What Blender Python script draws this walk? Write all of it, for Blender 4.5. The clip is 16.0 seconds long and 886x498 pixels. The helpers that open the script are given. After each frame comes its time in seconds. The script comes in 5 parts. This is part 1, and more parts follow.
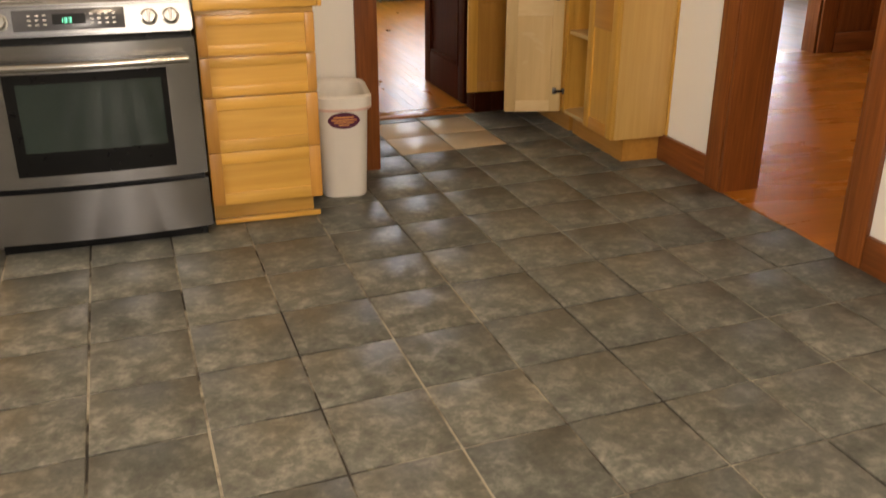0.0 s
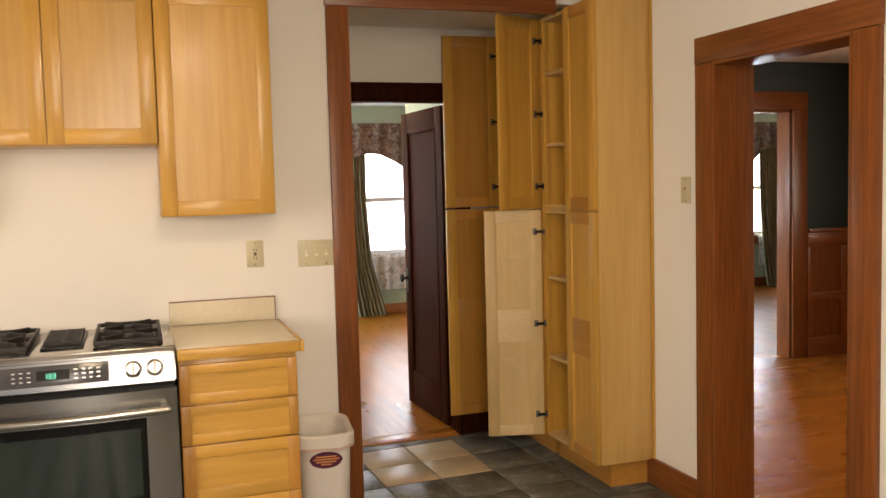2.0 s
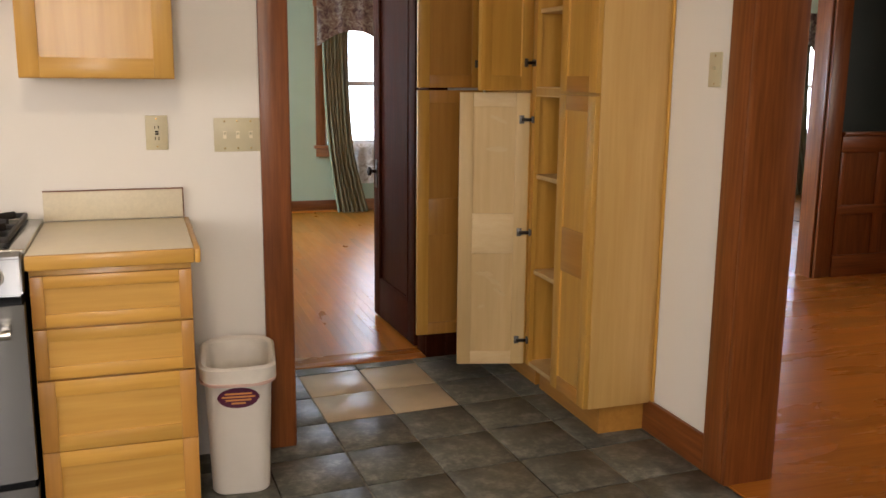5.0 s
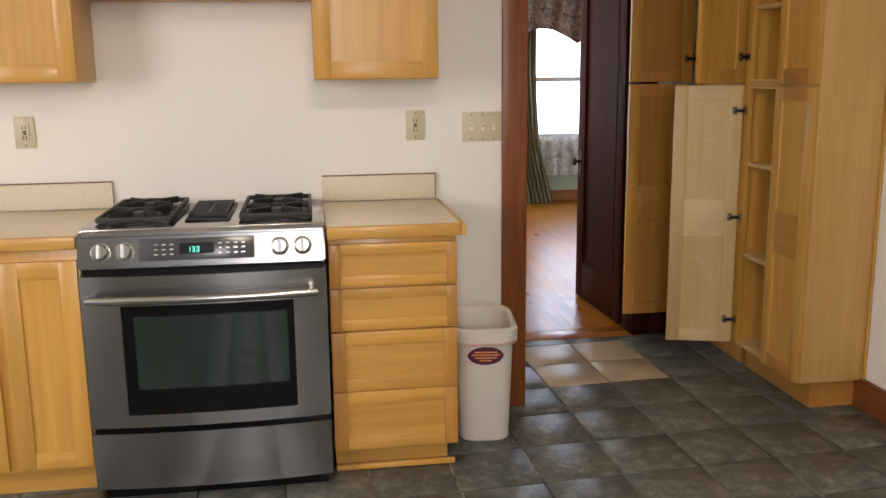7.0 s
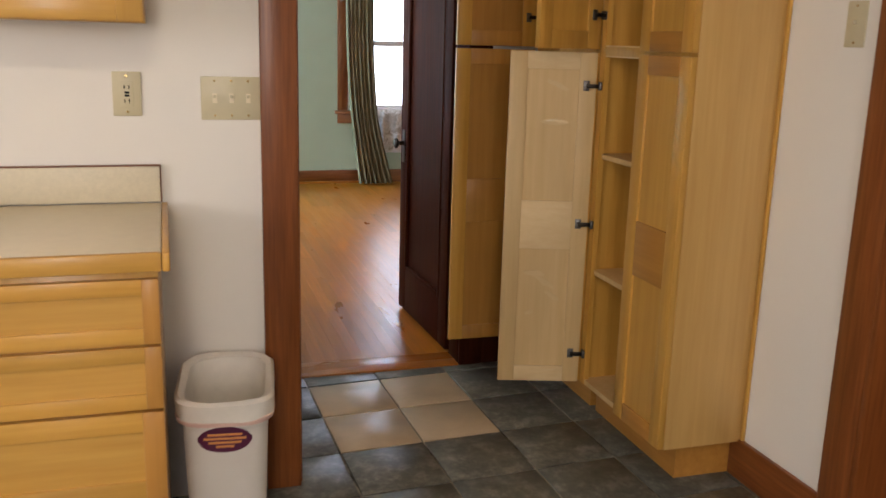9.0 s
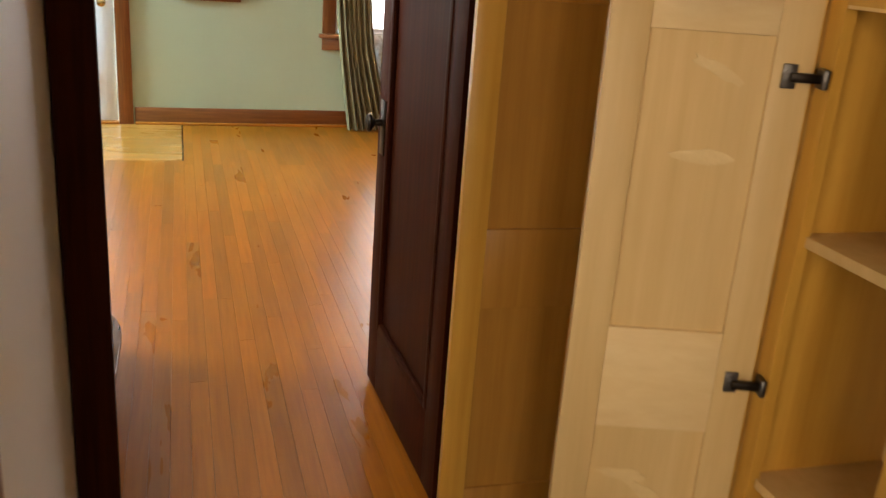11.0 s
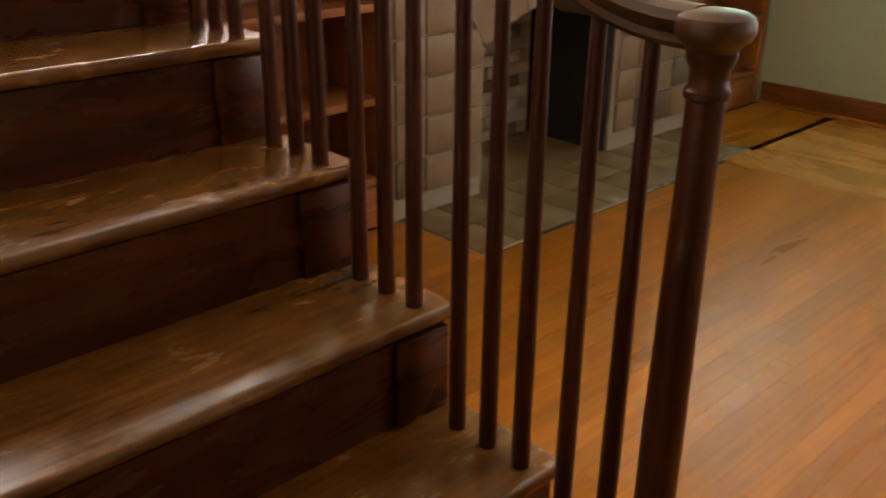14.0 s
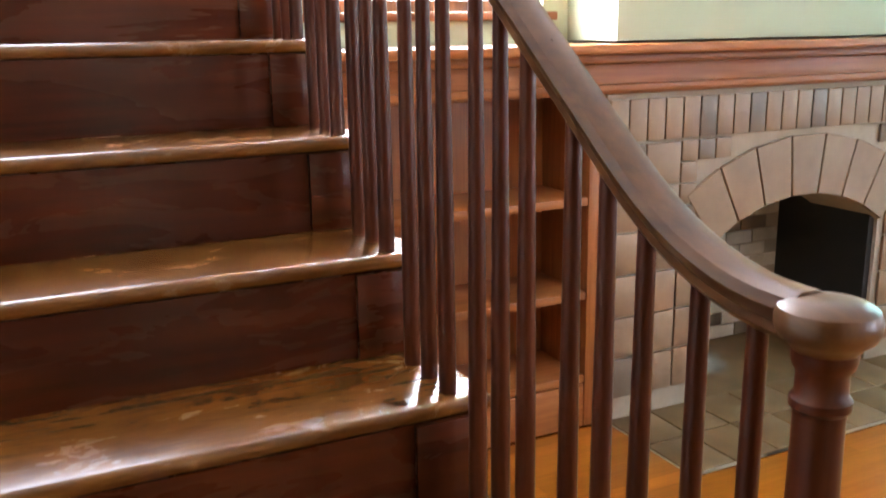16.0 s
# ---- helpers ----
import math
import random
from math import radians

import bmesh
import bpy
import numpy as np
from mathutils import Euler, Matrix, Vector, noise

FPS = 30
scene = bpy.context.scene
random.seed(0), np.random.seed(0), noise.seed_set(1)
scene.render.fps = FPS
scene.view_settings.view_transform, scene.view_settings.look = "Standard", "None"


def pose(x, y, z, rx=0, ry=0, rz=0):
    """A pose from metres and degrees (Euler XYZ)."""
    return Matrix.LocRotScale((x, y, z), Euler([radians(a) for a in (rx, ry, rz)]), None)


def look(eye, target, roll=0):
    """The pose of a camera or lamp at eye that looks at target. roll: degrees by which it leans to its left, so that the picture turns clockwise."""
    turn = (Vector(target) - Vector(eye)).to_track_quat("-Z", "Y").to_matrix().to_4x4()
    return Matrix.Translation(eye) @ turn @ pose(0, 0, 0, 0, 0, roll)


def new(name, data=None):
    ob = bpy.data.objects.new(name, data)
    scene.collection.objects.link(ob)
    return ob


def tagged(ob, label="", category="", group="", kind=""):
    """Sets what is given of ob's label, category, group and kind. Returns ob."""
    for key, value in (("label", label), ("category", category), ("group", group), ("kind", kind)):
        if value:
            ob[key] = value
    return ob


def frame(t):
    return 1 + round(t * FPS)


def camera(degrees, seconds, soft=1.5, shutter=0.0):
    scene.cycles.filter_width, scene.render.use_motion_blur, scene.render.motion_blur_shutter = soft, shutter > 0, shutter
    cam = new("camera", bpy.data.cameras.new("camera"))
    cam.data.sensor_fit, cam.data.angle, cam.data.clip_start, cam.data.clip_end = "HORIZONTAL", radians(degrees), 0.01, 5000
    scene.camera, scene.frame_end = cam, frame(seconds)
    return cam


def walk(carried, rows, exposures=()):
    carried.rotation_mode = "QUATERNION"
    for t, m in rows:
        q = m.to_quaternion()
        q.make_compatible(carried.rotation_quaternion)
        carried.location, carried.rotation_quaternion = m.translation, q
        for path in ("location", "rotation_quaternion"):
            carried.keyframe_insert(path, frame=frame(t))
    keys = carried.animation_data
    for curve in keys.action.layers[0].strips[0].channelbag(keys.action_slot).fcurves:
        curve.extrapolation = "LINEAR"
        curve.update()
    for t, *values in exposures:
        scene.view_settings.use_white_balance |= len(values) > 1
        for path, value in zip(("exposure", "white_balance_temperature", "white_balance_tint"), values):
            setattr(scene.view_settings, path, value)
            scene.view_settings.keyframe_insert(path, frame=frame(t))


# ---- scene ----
cam = camera(52.5, 16.0, shutter=0.3)
PATH = [
    (0, (0.145, -0.334, 1.355), (0.711, 1.42, 0.578), 0.1),
    (0.5, (0.15, -0.335, 1.417), (0.748, 1.467, 0.788), 0.3),
    (1, (0.143, -0.356, 1.438), (0.753, 1.49, 0.969), 0.0),
    (1.5, (0.159, -0.345, 1.486), (0.778, 1.529, 1.166), -0.2),
    (2, (0.176, -0.294, 1.518), (0.825, 1.592, 1.37), -1.5),
    (2.2, (0.213, -0.224, 1.509), (0.858, 1.658, 1.301), -1.7),
    (2.5, (0.253, -0.11, 1.468), (0.897, 1.769, 1.23), -1.3),
    (3, (0.386, 0.212, 1.445), (1.11, 2.029, 1.027), -1.6),
    (3.2, (0.459, 0.302, 1.445), (1.202, 2.126, 1.097), -0.6),
    (5.5, (0.629, 0.472, 1.414), (1.171, 2.358, 1.028), 0.6),
    (6, (0.492, 0.369, 1.404), (0.84, 2.302, 1.024), -1.3),
    (6.5, (0.318, 0.186, 1.403), (0.563, 2.126, 0.983), -2.8),
    (7, (0.255, 0.155, 1.432), (0.544, 2.096, 1.044), -0.6),
    (7.5, (0.261, 0.173, 1.445), (0.562, 2.112, 1.06), -1.4),
    (8, (0.454, 0.376, 1.432), (0.89, 2.266, 0.944), -2.0),
    (8.5, (0.638, 0.722, 1.406), (1.175, 2.591, 0.941), -1.4),
    (8.7, (0.693, 0.894, 1.394), (1.269, 2.757, 0.946), 0.3),
    (10.8, (1.321, 2.821, 1.37), (1.904, 4.624, 0.73), 4.8),
    (11, (1.359, 2.965, 1.388), (1.91, 4.778, 0.747), 4.2),
    (11.2, (1.431, 3.133, 1.378), (1.956, 4.953, 0.738), 4.7),
    (11.5, (1.54, 3.379, 1.337), (1.913, 5.246, 0.725), 4.2),
    (11.6, (1.575, 3.47, 1.358), (1.839, 5.349, 0.726), 3.6),
    (12, (1.639, 3.764, 1.343), (1.639, 5.661, 0.71), 2.9),
    (12.5, (1.615, 4.1, 1.357), (1.378, 5.992, 0.752), -0.9),
    (12.6, (1.598, 4.179, 1.352), (1.308, 6.068, 0.761), -0.9),
    (13, (1.571, 4.458, 1.261), (0.988, 6.294, 0.722), 0.9),
    (13.3, (1.505, 4.68, 1.281), (0.667, 6.401, 0.701), 2.0),
    (13.6, (1.447, 4.843, 1.272), (0.338, 6.379, 0.63), 4.5),
    (14, (1.376, 4.976, 1.287), (0.053, 6.242, 0.481), 0.6),
    (14.2, (1.399, 5.023, 1.139), (-0.038, 6.177, 0.362), 1.4),
    (14.5, (1.37, 5.149, 1.179), (-0.067, 6.048, 0.118), 3.8),
    (14.8, (1.432, 5.237, 1.197), (-0.126, 5.998, 0.201), 0.2),
    (15, (1.427, 5.229, 1.266), (-0.172, 6.031, 0.37), 1.8),
    (15.2, (1.384, 5.267, 1.273), (-0.258, 6.069, 0.461), 0.7),
    (15.6, (1.384, 5.275, 1.318), (-0.331, 6.091, 0.692), -0.5),
    (16, (1.375, 5.274, 1.363), (-0.378, 6.112, 0.889), -0.9),
]
EXPOSURES = [(0, 0.82, 7200, 18), (1.0, 0.76, 7100, 17), (2.0, 0.75, 7300, 18), (5.5, 0.60, 6250, 18), (8.5, 0.52, 6000, 18), (10.8, 0.8, 7700, 18),
             (11.5, 0.66, 7800, 20), (12.0, 0.36, 8000, 38), (12.6, 0.4, 7400, 30), (13.0, 0.25, 7600, 31), (13.5, 0.22, 7400, 27), (14.5, 0.82, 10300, 26), (15.0, 1.3, 7700, 23), (15.5, 1.6, 6900, 22), (16.0, 1.72, 6500, 22)]
walk(cam, [(t, look(e, g, r)) for t, e, g, r in PATH], EXPOSURES)

# ---- world, exposure ----
world = bpy.data.worlds.new("world")
scene.world = world
world.use_nodes = True
sky = world.node_tree.nodes.new("ShaderNodeTexSky")
sky.sky_type, sky.sun_disc, sky.sun_elevation, sky.sun_rotation = "NISHITA", False, radians(40), radians(150)
world.node_tree.links.new(sky.outputs[0], world.node_tree.nodes["Background"].inputs[0])
world.node_tree.nodes["Background"].inputs[1].default_value = 0.12
scene.view_settings.exposure = 0.0


def area_lamp(name, m, sx, sy, watts, color, label):
    data = bpy.data.lights.new(name, "AREA")
    data.shape, data.size, data.size_y, data.energy, data.color = "RECTANGLE", sx, sy, watts, color
    ob = new(name, data)
    ob.matrix_world = m
    return ob


DAY = (0.80, 0.90, 1.0)
WARM = (1.0, 0.80, 0.52)
# daylight through the kitchen's back windows
area_lamp("daylight_kitchen", look((0.1, -2.25, 1.85), (0.2, 3.0, 0.8)), 0.8, 1.2, 34, (1.0, 0.93, 0.82), "")
area_lamp("daylight_side", look((-2.55, 0.9, 1.6), (1.2, 2.6, 1.2)), 1.3, 1.1, 31, (1.0, 0.93, 0.82), "")
# daylight at the front of the living room
area_lamp("daylight_front_door", look((0.47, 10.15, 1.05), (0.47, 6.0, 0.3)), 0.95, 2.1, 27, (0.88, 0.94, 1.0), "")
area_lamp("daylight_front_window", look((3.5, 10.2, 1.45), (2.6, 5.0, 0.2)), 1.8, 1.6, 56, DAY, "")
area_lamp("daylight_far_window", look((8.8, 10.2, 1.45), (7.5, 5.0, 0.3)), 1.6, 1.6, 88, DAY, "")
area_lamp("daylight_bookcase_window", look((-1.70, 6.52, 1.82), (1.5, 6.0, 0.3)), 0.95, 1.0, 125, DAY, "")
area_lamp("daylight_north_window", look((-1.75, 9.36, 2.06), (0.2, 9.62, 0.5)), 0.45, 0.3, 220, (0.36, 0.70, 1.0), "")
area_lamp("daylight_upstairs", look((-2.5, 5.4, 3.3), (0.6, 5.4, 0.5)), 1.1, 1.6, 52, (0.80, 0.90, 1.0), "")
area_lamp("daylight_dining", look((6.45, 3.2, 1.5), (3.0, 3.0, 0.2)), 1.4, 1.2, 36, (1.0, 0.88, 0.72), "")


# ---- materials ----
def nodes_of(name):
    m = bpy.data.materials.new(name)
    m.use_nodes = True
    nt = m.node_tree
    return m, nt, nt.nodes["Principled BSDF"]


def coords(nt, scale, shift=True):
    tc = nt.nodes.new("ShaderNodeTexCoord")
    mp = nt.nodes.new("ShaderNodeMapping")
    mp.inputs["Scale"].default_value = scale
    if shift:
        oi = nt.nodes.new("ShaderNodeObjectInfo")
        mul = nt.nodes.new("ShaderNodeVectorMath")
        mul.operation = "SCALE"
        mul.inputs[0].default_value = (17.0, 11.0, 7.0)
        nt.links.new(oi.outputs["Random"], mul.inputs["Scale"])
        add = nt.nodes.new("ShaderNodeVectorMath")
        nt.links.new(tc.outputs["Object"], add.inputs[0])
        nt.links.new(mul.outputs[0], add.inputs[1])
        nt.links.new(add.outputs[0], mp.inputs["Vector"])
    else:
        nt.links.new(tc.outputs["Object"], mp.inputs["Vector"])
    return mp.outputs[0]


def noise_of(nt, vec, scale, detail=4.0, rough=0.6, dist=0.0):
    n = nt.nodes.new("ShaderNodeTexNoise")
    n.inputs["Scale"].default_value, n.inputs["Detail"].default_value = scale, detail
    n.inputs["Roughness"].default_value, n.inputs["Distortion"].default_value = rough, dist
    nt.links.new(vec, n.inputs["Vector"])
    return n.outputs["Fac"]


def ramp(nt, fac, stops):
    r = nt.nodes.new("ShaderNodeValToRGB")
    while len(r.color_ramp.elements) < len(stops):
        r.color_ramp.elements.new(0.5)
    for e, (p, c) in zip(r.color_ramp.elements, stops):
        e.position, e.color = p, (*c, 1)
    nt.links.new(fac, r.inputs[0])
    return r.outputs[0]


def mix(nt, kind, fac, a, b):
    m = nt.nodes.new("ShaderNodeMix")
    m.data_type, m.blend_type = "RGBA", kind
    if isinstance(fac, float):
        m.inputs[0].default_value = fac
    else:
        nt.links.new(fac, m.inputs[0])
    for sock, v in ((m.inputs[6], a), (m.inputs[7], b)):
        if isinstance(v, tuple):
            sock.default_value = (*v, 1)
        else:
            nt.links.new(v, sock)
    return m.outputs[2]


def bump(nt, bsdf, fac, strength, dist):
    b = nt.nodes.new("ShaderNodeBump")
    b.inputs["Strength"].default_value, b.inputs["Distance"].default_value = strength, dist
    nt.links.new(fac, b.inputs["Height"])
    nt.links.new(b.outputs[0], bsdf.inputs["Normal"])


def gray(nt, fac, lo, hi):
    m = nt.nodes.new("ShaderNodeMapRange")
    m.inputs[3].default_value, m.inputs[4].default_value = lo, hi
    nt.links.new(fac, m.inputs[0])
    return m.outputs[0]


def dim(c, k):
    return tuple(v * k for v in c)


def plain(name, color, rough=0.5, metal=0.0, vary=0.12, scale=6.0, grain=0.0, coat=0.0, spec=0.5):
    m, nt, b = nodes_of(name)
    v = coords(nt, (1, 1, 1))
    big = noise_of(nt, v, scale, 5)
    nt.links.new(ramp(nt, big, [(0.25, dim(color, 1 - vary)), (0.75, dim(color, 1 + vary))]), b.inputs["Base Color"])
    nt.links.new(gray(nt, noise_of(nt, v, scale * 4, 3), max(0.02, rough - 0.08), min(1, rough + 0.08)), b.inputs["Roughness"])
    b.inputs["Metallic"].default_value = metal
    b.inputs["Coat Weight"].default_value = coat
    b.inputs["Specular IOR Level"].default_value = spec
    if grain:
        bump(nt, b, noise_of(nt, v, 180, 3), grain, 0.002)
    return m


def wood(name, light, dark, along, rough=0.35, vary=0.25, grain=0.15, fine=60.0, coat=0.0, blotch=0.3, spec=0.5, patch=1.0):
    """Long grain along one axis, pores and a slow blotchy stain; each board differs a little."""
    m, nt, b = nodes_of(name)
    stretch = [fine, fine, fine]
    stretch["xyz".index(along)] = fine * 0.045
    v = coords(nt, stretch)
    g = noise_of(nt, v, 1.0, 5, 0.6, 0.12)
    base = ramp(nt, g, [(0.28, dark), (0.52, dim(tuple((a + c) / 2 for a, c in zip(light, dark)), 1.0)), (0.75, light)])
    slow = [5.0 * patch, 5.0 * patch, 5.0 * patch]
    slow["xyz".index(along)] = 1.1 * patch
    v2 = coords(nt, slow)
    s = noise_of(nt, v2, 1.0, 4, 0.6, 0.6)
    col = mix(nt, "MULTIPLY", blotch, base, ramp(nt, s, [(0.3, (0.55, 0.5, 0.45)), (0.7, (1.15, 1.12, 1.1))]))
    oi = nt.nodes.new("ShaderNodeObjectInfo")
    geo = nt.nodes.new("ShaderNodeNewGeometry")
    addn = nt.nodes.new("ShaderNodeMath")
    nt.links.new(oi.outputs["Random"], addn.inputs[0])
    nt.links.new(geo.outputs["Random Per Island"], addn.inputs[1])
    fr = nt.nodes.new("ShaderNodeMath")
    fr.operation = "FRACT"
    nt.links.new(addn.outputs[0], fr.inputs[0])
    col = mix(nt, "MULTIPLY", 1.0, col, ramp(nt, fr.outputs[0], [(0.0, dim((1, 1, 1), 1 - vary)), (1.0, dim((1, 0.98, 0.96), 1 + vary))]))
    nt.links.new(col, b.inputs["Base Color"])
    nt.links.new(gray(nt, s, max(0.05, rough - 0.1), rough + 0.14), b.inputs["Roughness"])
    b.inputs["Coat Weight"].default_value = coat
    b.inputs["Coat Roughness"].default_value = 0.2
    b.inputs["Specular IOR Level"].default_value = spec
    bump(nt, b, g, grain, 0.0015)
    return m


M_WALL = plain("white_wall_paint", (0.86, 0.83, 0.77), 0.6, 0, 0.03, 1.5, 0.12)
M_CEIL = plain("ceiling_paint", (0.80, 0.78, 0.73), 0.7, 0, 0.03, 2, 0.1)
M_SAGE = plain("sage_wall_paint", (0.405, 0.445, 0.29), 0.5, 0, 0.05, 1.5, 0.12)
M_DARKGREEN = plain("dark_green_wall_paint", (0.012, 0.022, 0.018), 0.55, 0, 0.2, 2, 0.1)
MAPLE_L, MAPLE_D = (0.68, 0.395, 0.082), (0.56, 0.295, 0.050)
M_MAPLE_V = wood("maple_upright", MAPLE_L, MAPLE_D, "z", 0.33, 0.10, 0.05, 40, 0.25, 0.25)
M_MAPLE_H = wood("maple_level", MAPLE_L, MAPLE_D, "x", 0.33, 0.10, 0.05, 40, 0.25, 0.25)
# darker copies of the maple: shade and duller grain sheen put into the colour
M_MAPLE_SHADE_V = wood("shaded_maple_upright", (0.56, 0.285, 0.060), (0.44, 0.205, 0.038), "z", 0.33, 0.08, 0.05, 40, 0.25, 0.25)
M_MAPLE_SHADE_Y = wood("shaded_maple_level", (0.54, 0.27, 0.056), (0.42, 0.19, 0.034), "y", 0.33, 0.08, 0.05, 40, 0.25, 0.25)
M_MAPLE_IN = wood("maple_unfinished", (0.72, 0.53, 0.26), (0.63, 0.44, 0.195), "z", 0.5, 0.06, 0.05, 40, 0.05, 0.25)
M_MAPLE_SIDE = wood("maple_side_panel", (0.66, 0.43, 0.150), (0.57, 0.345, 0.105), "z", 0.36, 0.06, 0.05, 40, 0.2, 0.25)
M_FILM = plain("varnish_film", (0.73, 0.55, 0.285), 0.16, 0, 0.05, 40, 0.5, 0.5)
M_MAPLE_PALE = wood("pale_raw_maple", (0.80, 0.63, 0.36), (0.72, 0.53, 0.27), "x", 0.5, 0.05, 0.05, 40, 0.0, 0.2)
M_TRIM_V = wood("fir_trim_upright", (0.30, 0.098, 0.024), (0.15, 0.042, 0.010), "z", 0.33, 0.12, 0.12, 70, 0.1, 0.35, 0.38)
M_TRIM_Y = wood("fir_trim_along", (0.30, 0.098, 0.024), (0.15, 0.042, 0.010), "y", 0.33, 0.12, 0.12, 70, 0.1, 0.35, 0.38)
M_TRIM_X = wood("fir_trim_across", (0.30, 0.098, 0.024), (0.15, 0.042, 0.010), "x", 0.33, 0.12, 0.12, 70, 0.1, 0.35, 0.38)
M_CASE_V = wood("bookcase_wood_upright", (0.43, 0.160, 0.045), (0.26, 0.085, 0.022), "z", 0.36, 0.12, 0.10, 70, 0.05, 0.35, 0.4)
M_CASE_Y = wood("bookcase_wood_along", (0.43, 0.160, 0.045), (0.26, 0.085, 0.022), "y", 0.36, 0.12, 0.10, 70, 0.05, 0.35, 0.4)
M_DOOR = wood("dark_stained_door", (0.055, 0.013, 0.005), (0.026, 0.006, 0.003), "z", 0.48, 0.1, 0.12, 60, 0.0, 0.3, 0.03)
M_OAK = wood("oak_strip_floor", (0.39, 0.128, 0.010), (0.27, 0.080, 0.005), "y", 0.29, 0.17, 0.02, 60, 0.0, 0.16, 0.32)
M_OAK_X = wood("oak_strip_floor_across", (0.50, 0.180, 0.026), (0.38, 0.120, 0.016), "x", 0.26, 0.10, 0.06, 70, 0.05, 0.3, 0.35)
M_INLAY = wood("pale_inlay_floor", (0.55, 0.24, 0.045), (0.44, 0.18, 0.03), "x", 0.25, 0.12, 0.05, 70, 0.4, 0.25)
M_INLAY_D = wood("dark_inlay_line", (0.10, 0.04, 0.02), (0.06, 0.025, 0.012), "x", 0.28, 0.1, 0.05, 70, 0.4, 0.25)


def worn_tread():
    """Dark stained treads, their finish worn through in mottled patches: bare spots are paler and rougher."""
    m, nt, b = nodes_of("worn_stair_tread")
    v = coords(nt, (55, 2.6, 55))
    g = noise_of(nt, v, 1.0, 5, 0.6, 0.1)
    finish = ramp(nt, g, [(0.3, (0.050, 0.013, 0.002)), (0.7, (0.095, 0.028, 0.005))])
    bare = ramp(nt, g, [(0.3, (0.135, 0.050, 0.008)), (0.7, (0.24, 0.098, 0.018))])
    v2 = coords(nt, (15, 6, 15))
    wear = noise_of(nt, v2, 1.0, 9, 0.72, 0.4)
    worn = gray(nt, wear, 0.0, 1.0)
    nt.nodes[-1].inputs[1].default_value, nt.nodes[-1].inputs[2].default_value = 0.30, 0.78
    nt.links.new(mix(nt, "MIX", worn, finish, bare), b.inputs["Base Color"])
    nt.links.new(gray(nt, worn, 0.13, 0.36), b.inputs["Roughness"])
    b.inputs["Specular IOR Level"].default_value = 0.45
    bump(nt, b, wear, 0.05, 0.003)
    return m


M_STAIR = worn_tread()
M_RISER = wood("stair_riser_wood", (0.080, 0.017, 0.004), (0.030, 0.006, 0.002), "y", 0.25, 0.15, 0.08, 30, 0.0, 0.6, 0.3, 2.2)
M_RAIL = wood("handrail_wood", (0.125, 0.053, 0.014), (0.050, 0.019, 0.005), "x", 0.30, 0.08, 0.08, 60, 0.0, 0.6, 0.45, 3.0)
M_BALUSTER = wood("baluster_wood", (0.075, 0.018, 0.005), (0.034, 0.007, 0.002), "z", 0.30, 0.12, 0.06, 60, 0.0, 0.35, 0.22)
M_LAMINATE = plain("cream_laminate", (0.86, 0.77, 0.58), 0.35, 0, 0.03, 30, 0.03)
M_SPLASH = plain("speckled_laminate", (0.70, 0.63, 0.47), 0.4, 0, 0.06, 90, 0.03)


def brushed_steel():
    m, nt, b = nodes_of("brushed_steel")
    v = coords(nt, (1.5, 1.5, 260), False)
    n = noise_of(nt, v, 1.0, 3, 0.6)
    nt.links.new(ramp(nt, n, [(0.3, (0.27, 0.268, 0.268)), (0.7, (0.33, 0.328, 0.326))]), b.inputs["Base Color"])
    b.inputs["Metallic"].default_value, b.inputs["Roughness"].default_value = 1.0, 0.23
    b.inputs["Anisotropic"].default_value = 0.75
    tg = nt.nodes.new("ShaderNodeTangent")
    tg.direction_type, tg.axis = "RADIAL", "X"
    nt.links.new(tg.outputs[0], b.inputs["Tangent"])
    bump(nt, b, n, 0.008, 0.0004)
    return m


M_STEEL = brushed_steel()
M_STEEL_D = plain("satin_steel_trim", (0.52, 0.51, 0.48), 0.2, 1.0, 0.02, 8)
M_IRON = plain("cast_iron", (0.018, 0.015, 0.013), 0.55, 0.0, 0.4, 30, 0.3)
M_BLACK = plain("black_enamel", (0.004, 0.004, 0.004), 0.3, 0, 0.1, 8, 0, 0, 0.2)
M_OVENGLASS = plain("oven_glass", (0.020, 0.030, 0.026), 0.05, 0, 0.15, 3)
M_PANEL = plain("control_panel_grey", (0.06, 0.06, 0.065), 0.2, 0, 0.1, 10)
M_IVORY = plain("ivory_plastic", (0.60, 0.54, 0.36), 0.35, 0, 0.04, 20)
M_SLOT = plain("dark_slot", (0.008, 0.007, 0.006), 0.6, 0, 0.1, 6, 0, 0, 0.15)
M_CAN = plain("white_plastic", (0.78, 0.74, 0.68), 0.38, 0, 0.04, 5)
M_LINER = plain("pale_bin_liner", (0.82, 0.78, 0.71), 0.4, 0, 0.06, 20)
M_PINK = plain("pink_liner_edge", (0.76, 0.54, 0.47), 0.4, 0, 0.06, 20)
M_LABEL = plain("maroon_label", (0.10, 0.012, 0.05), 0.4)
M_LABEL_T = plain("orange_print", (0.75, 0.32, 0.10), 0.5)
M_BRONZE = plain("dark_bronze", (0.02, 0.014, 0.010), 0.35, 0.8, 0.2, 20)
M_HINGE = plain("nickel_hinge", (0.16, 0.15, 0.14), 0.4, 1.0, 0.1, 20)
M_BRASS = plain("worn_brass", (0.62, 0.45, 0.20), 0.25, 1.0, 0.1, 20)
M_WHITE = plain("white_gloss_paint", (0.82, 0.81, 0.80), 0.35, 0, 0.03, 4, 0.04)


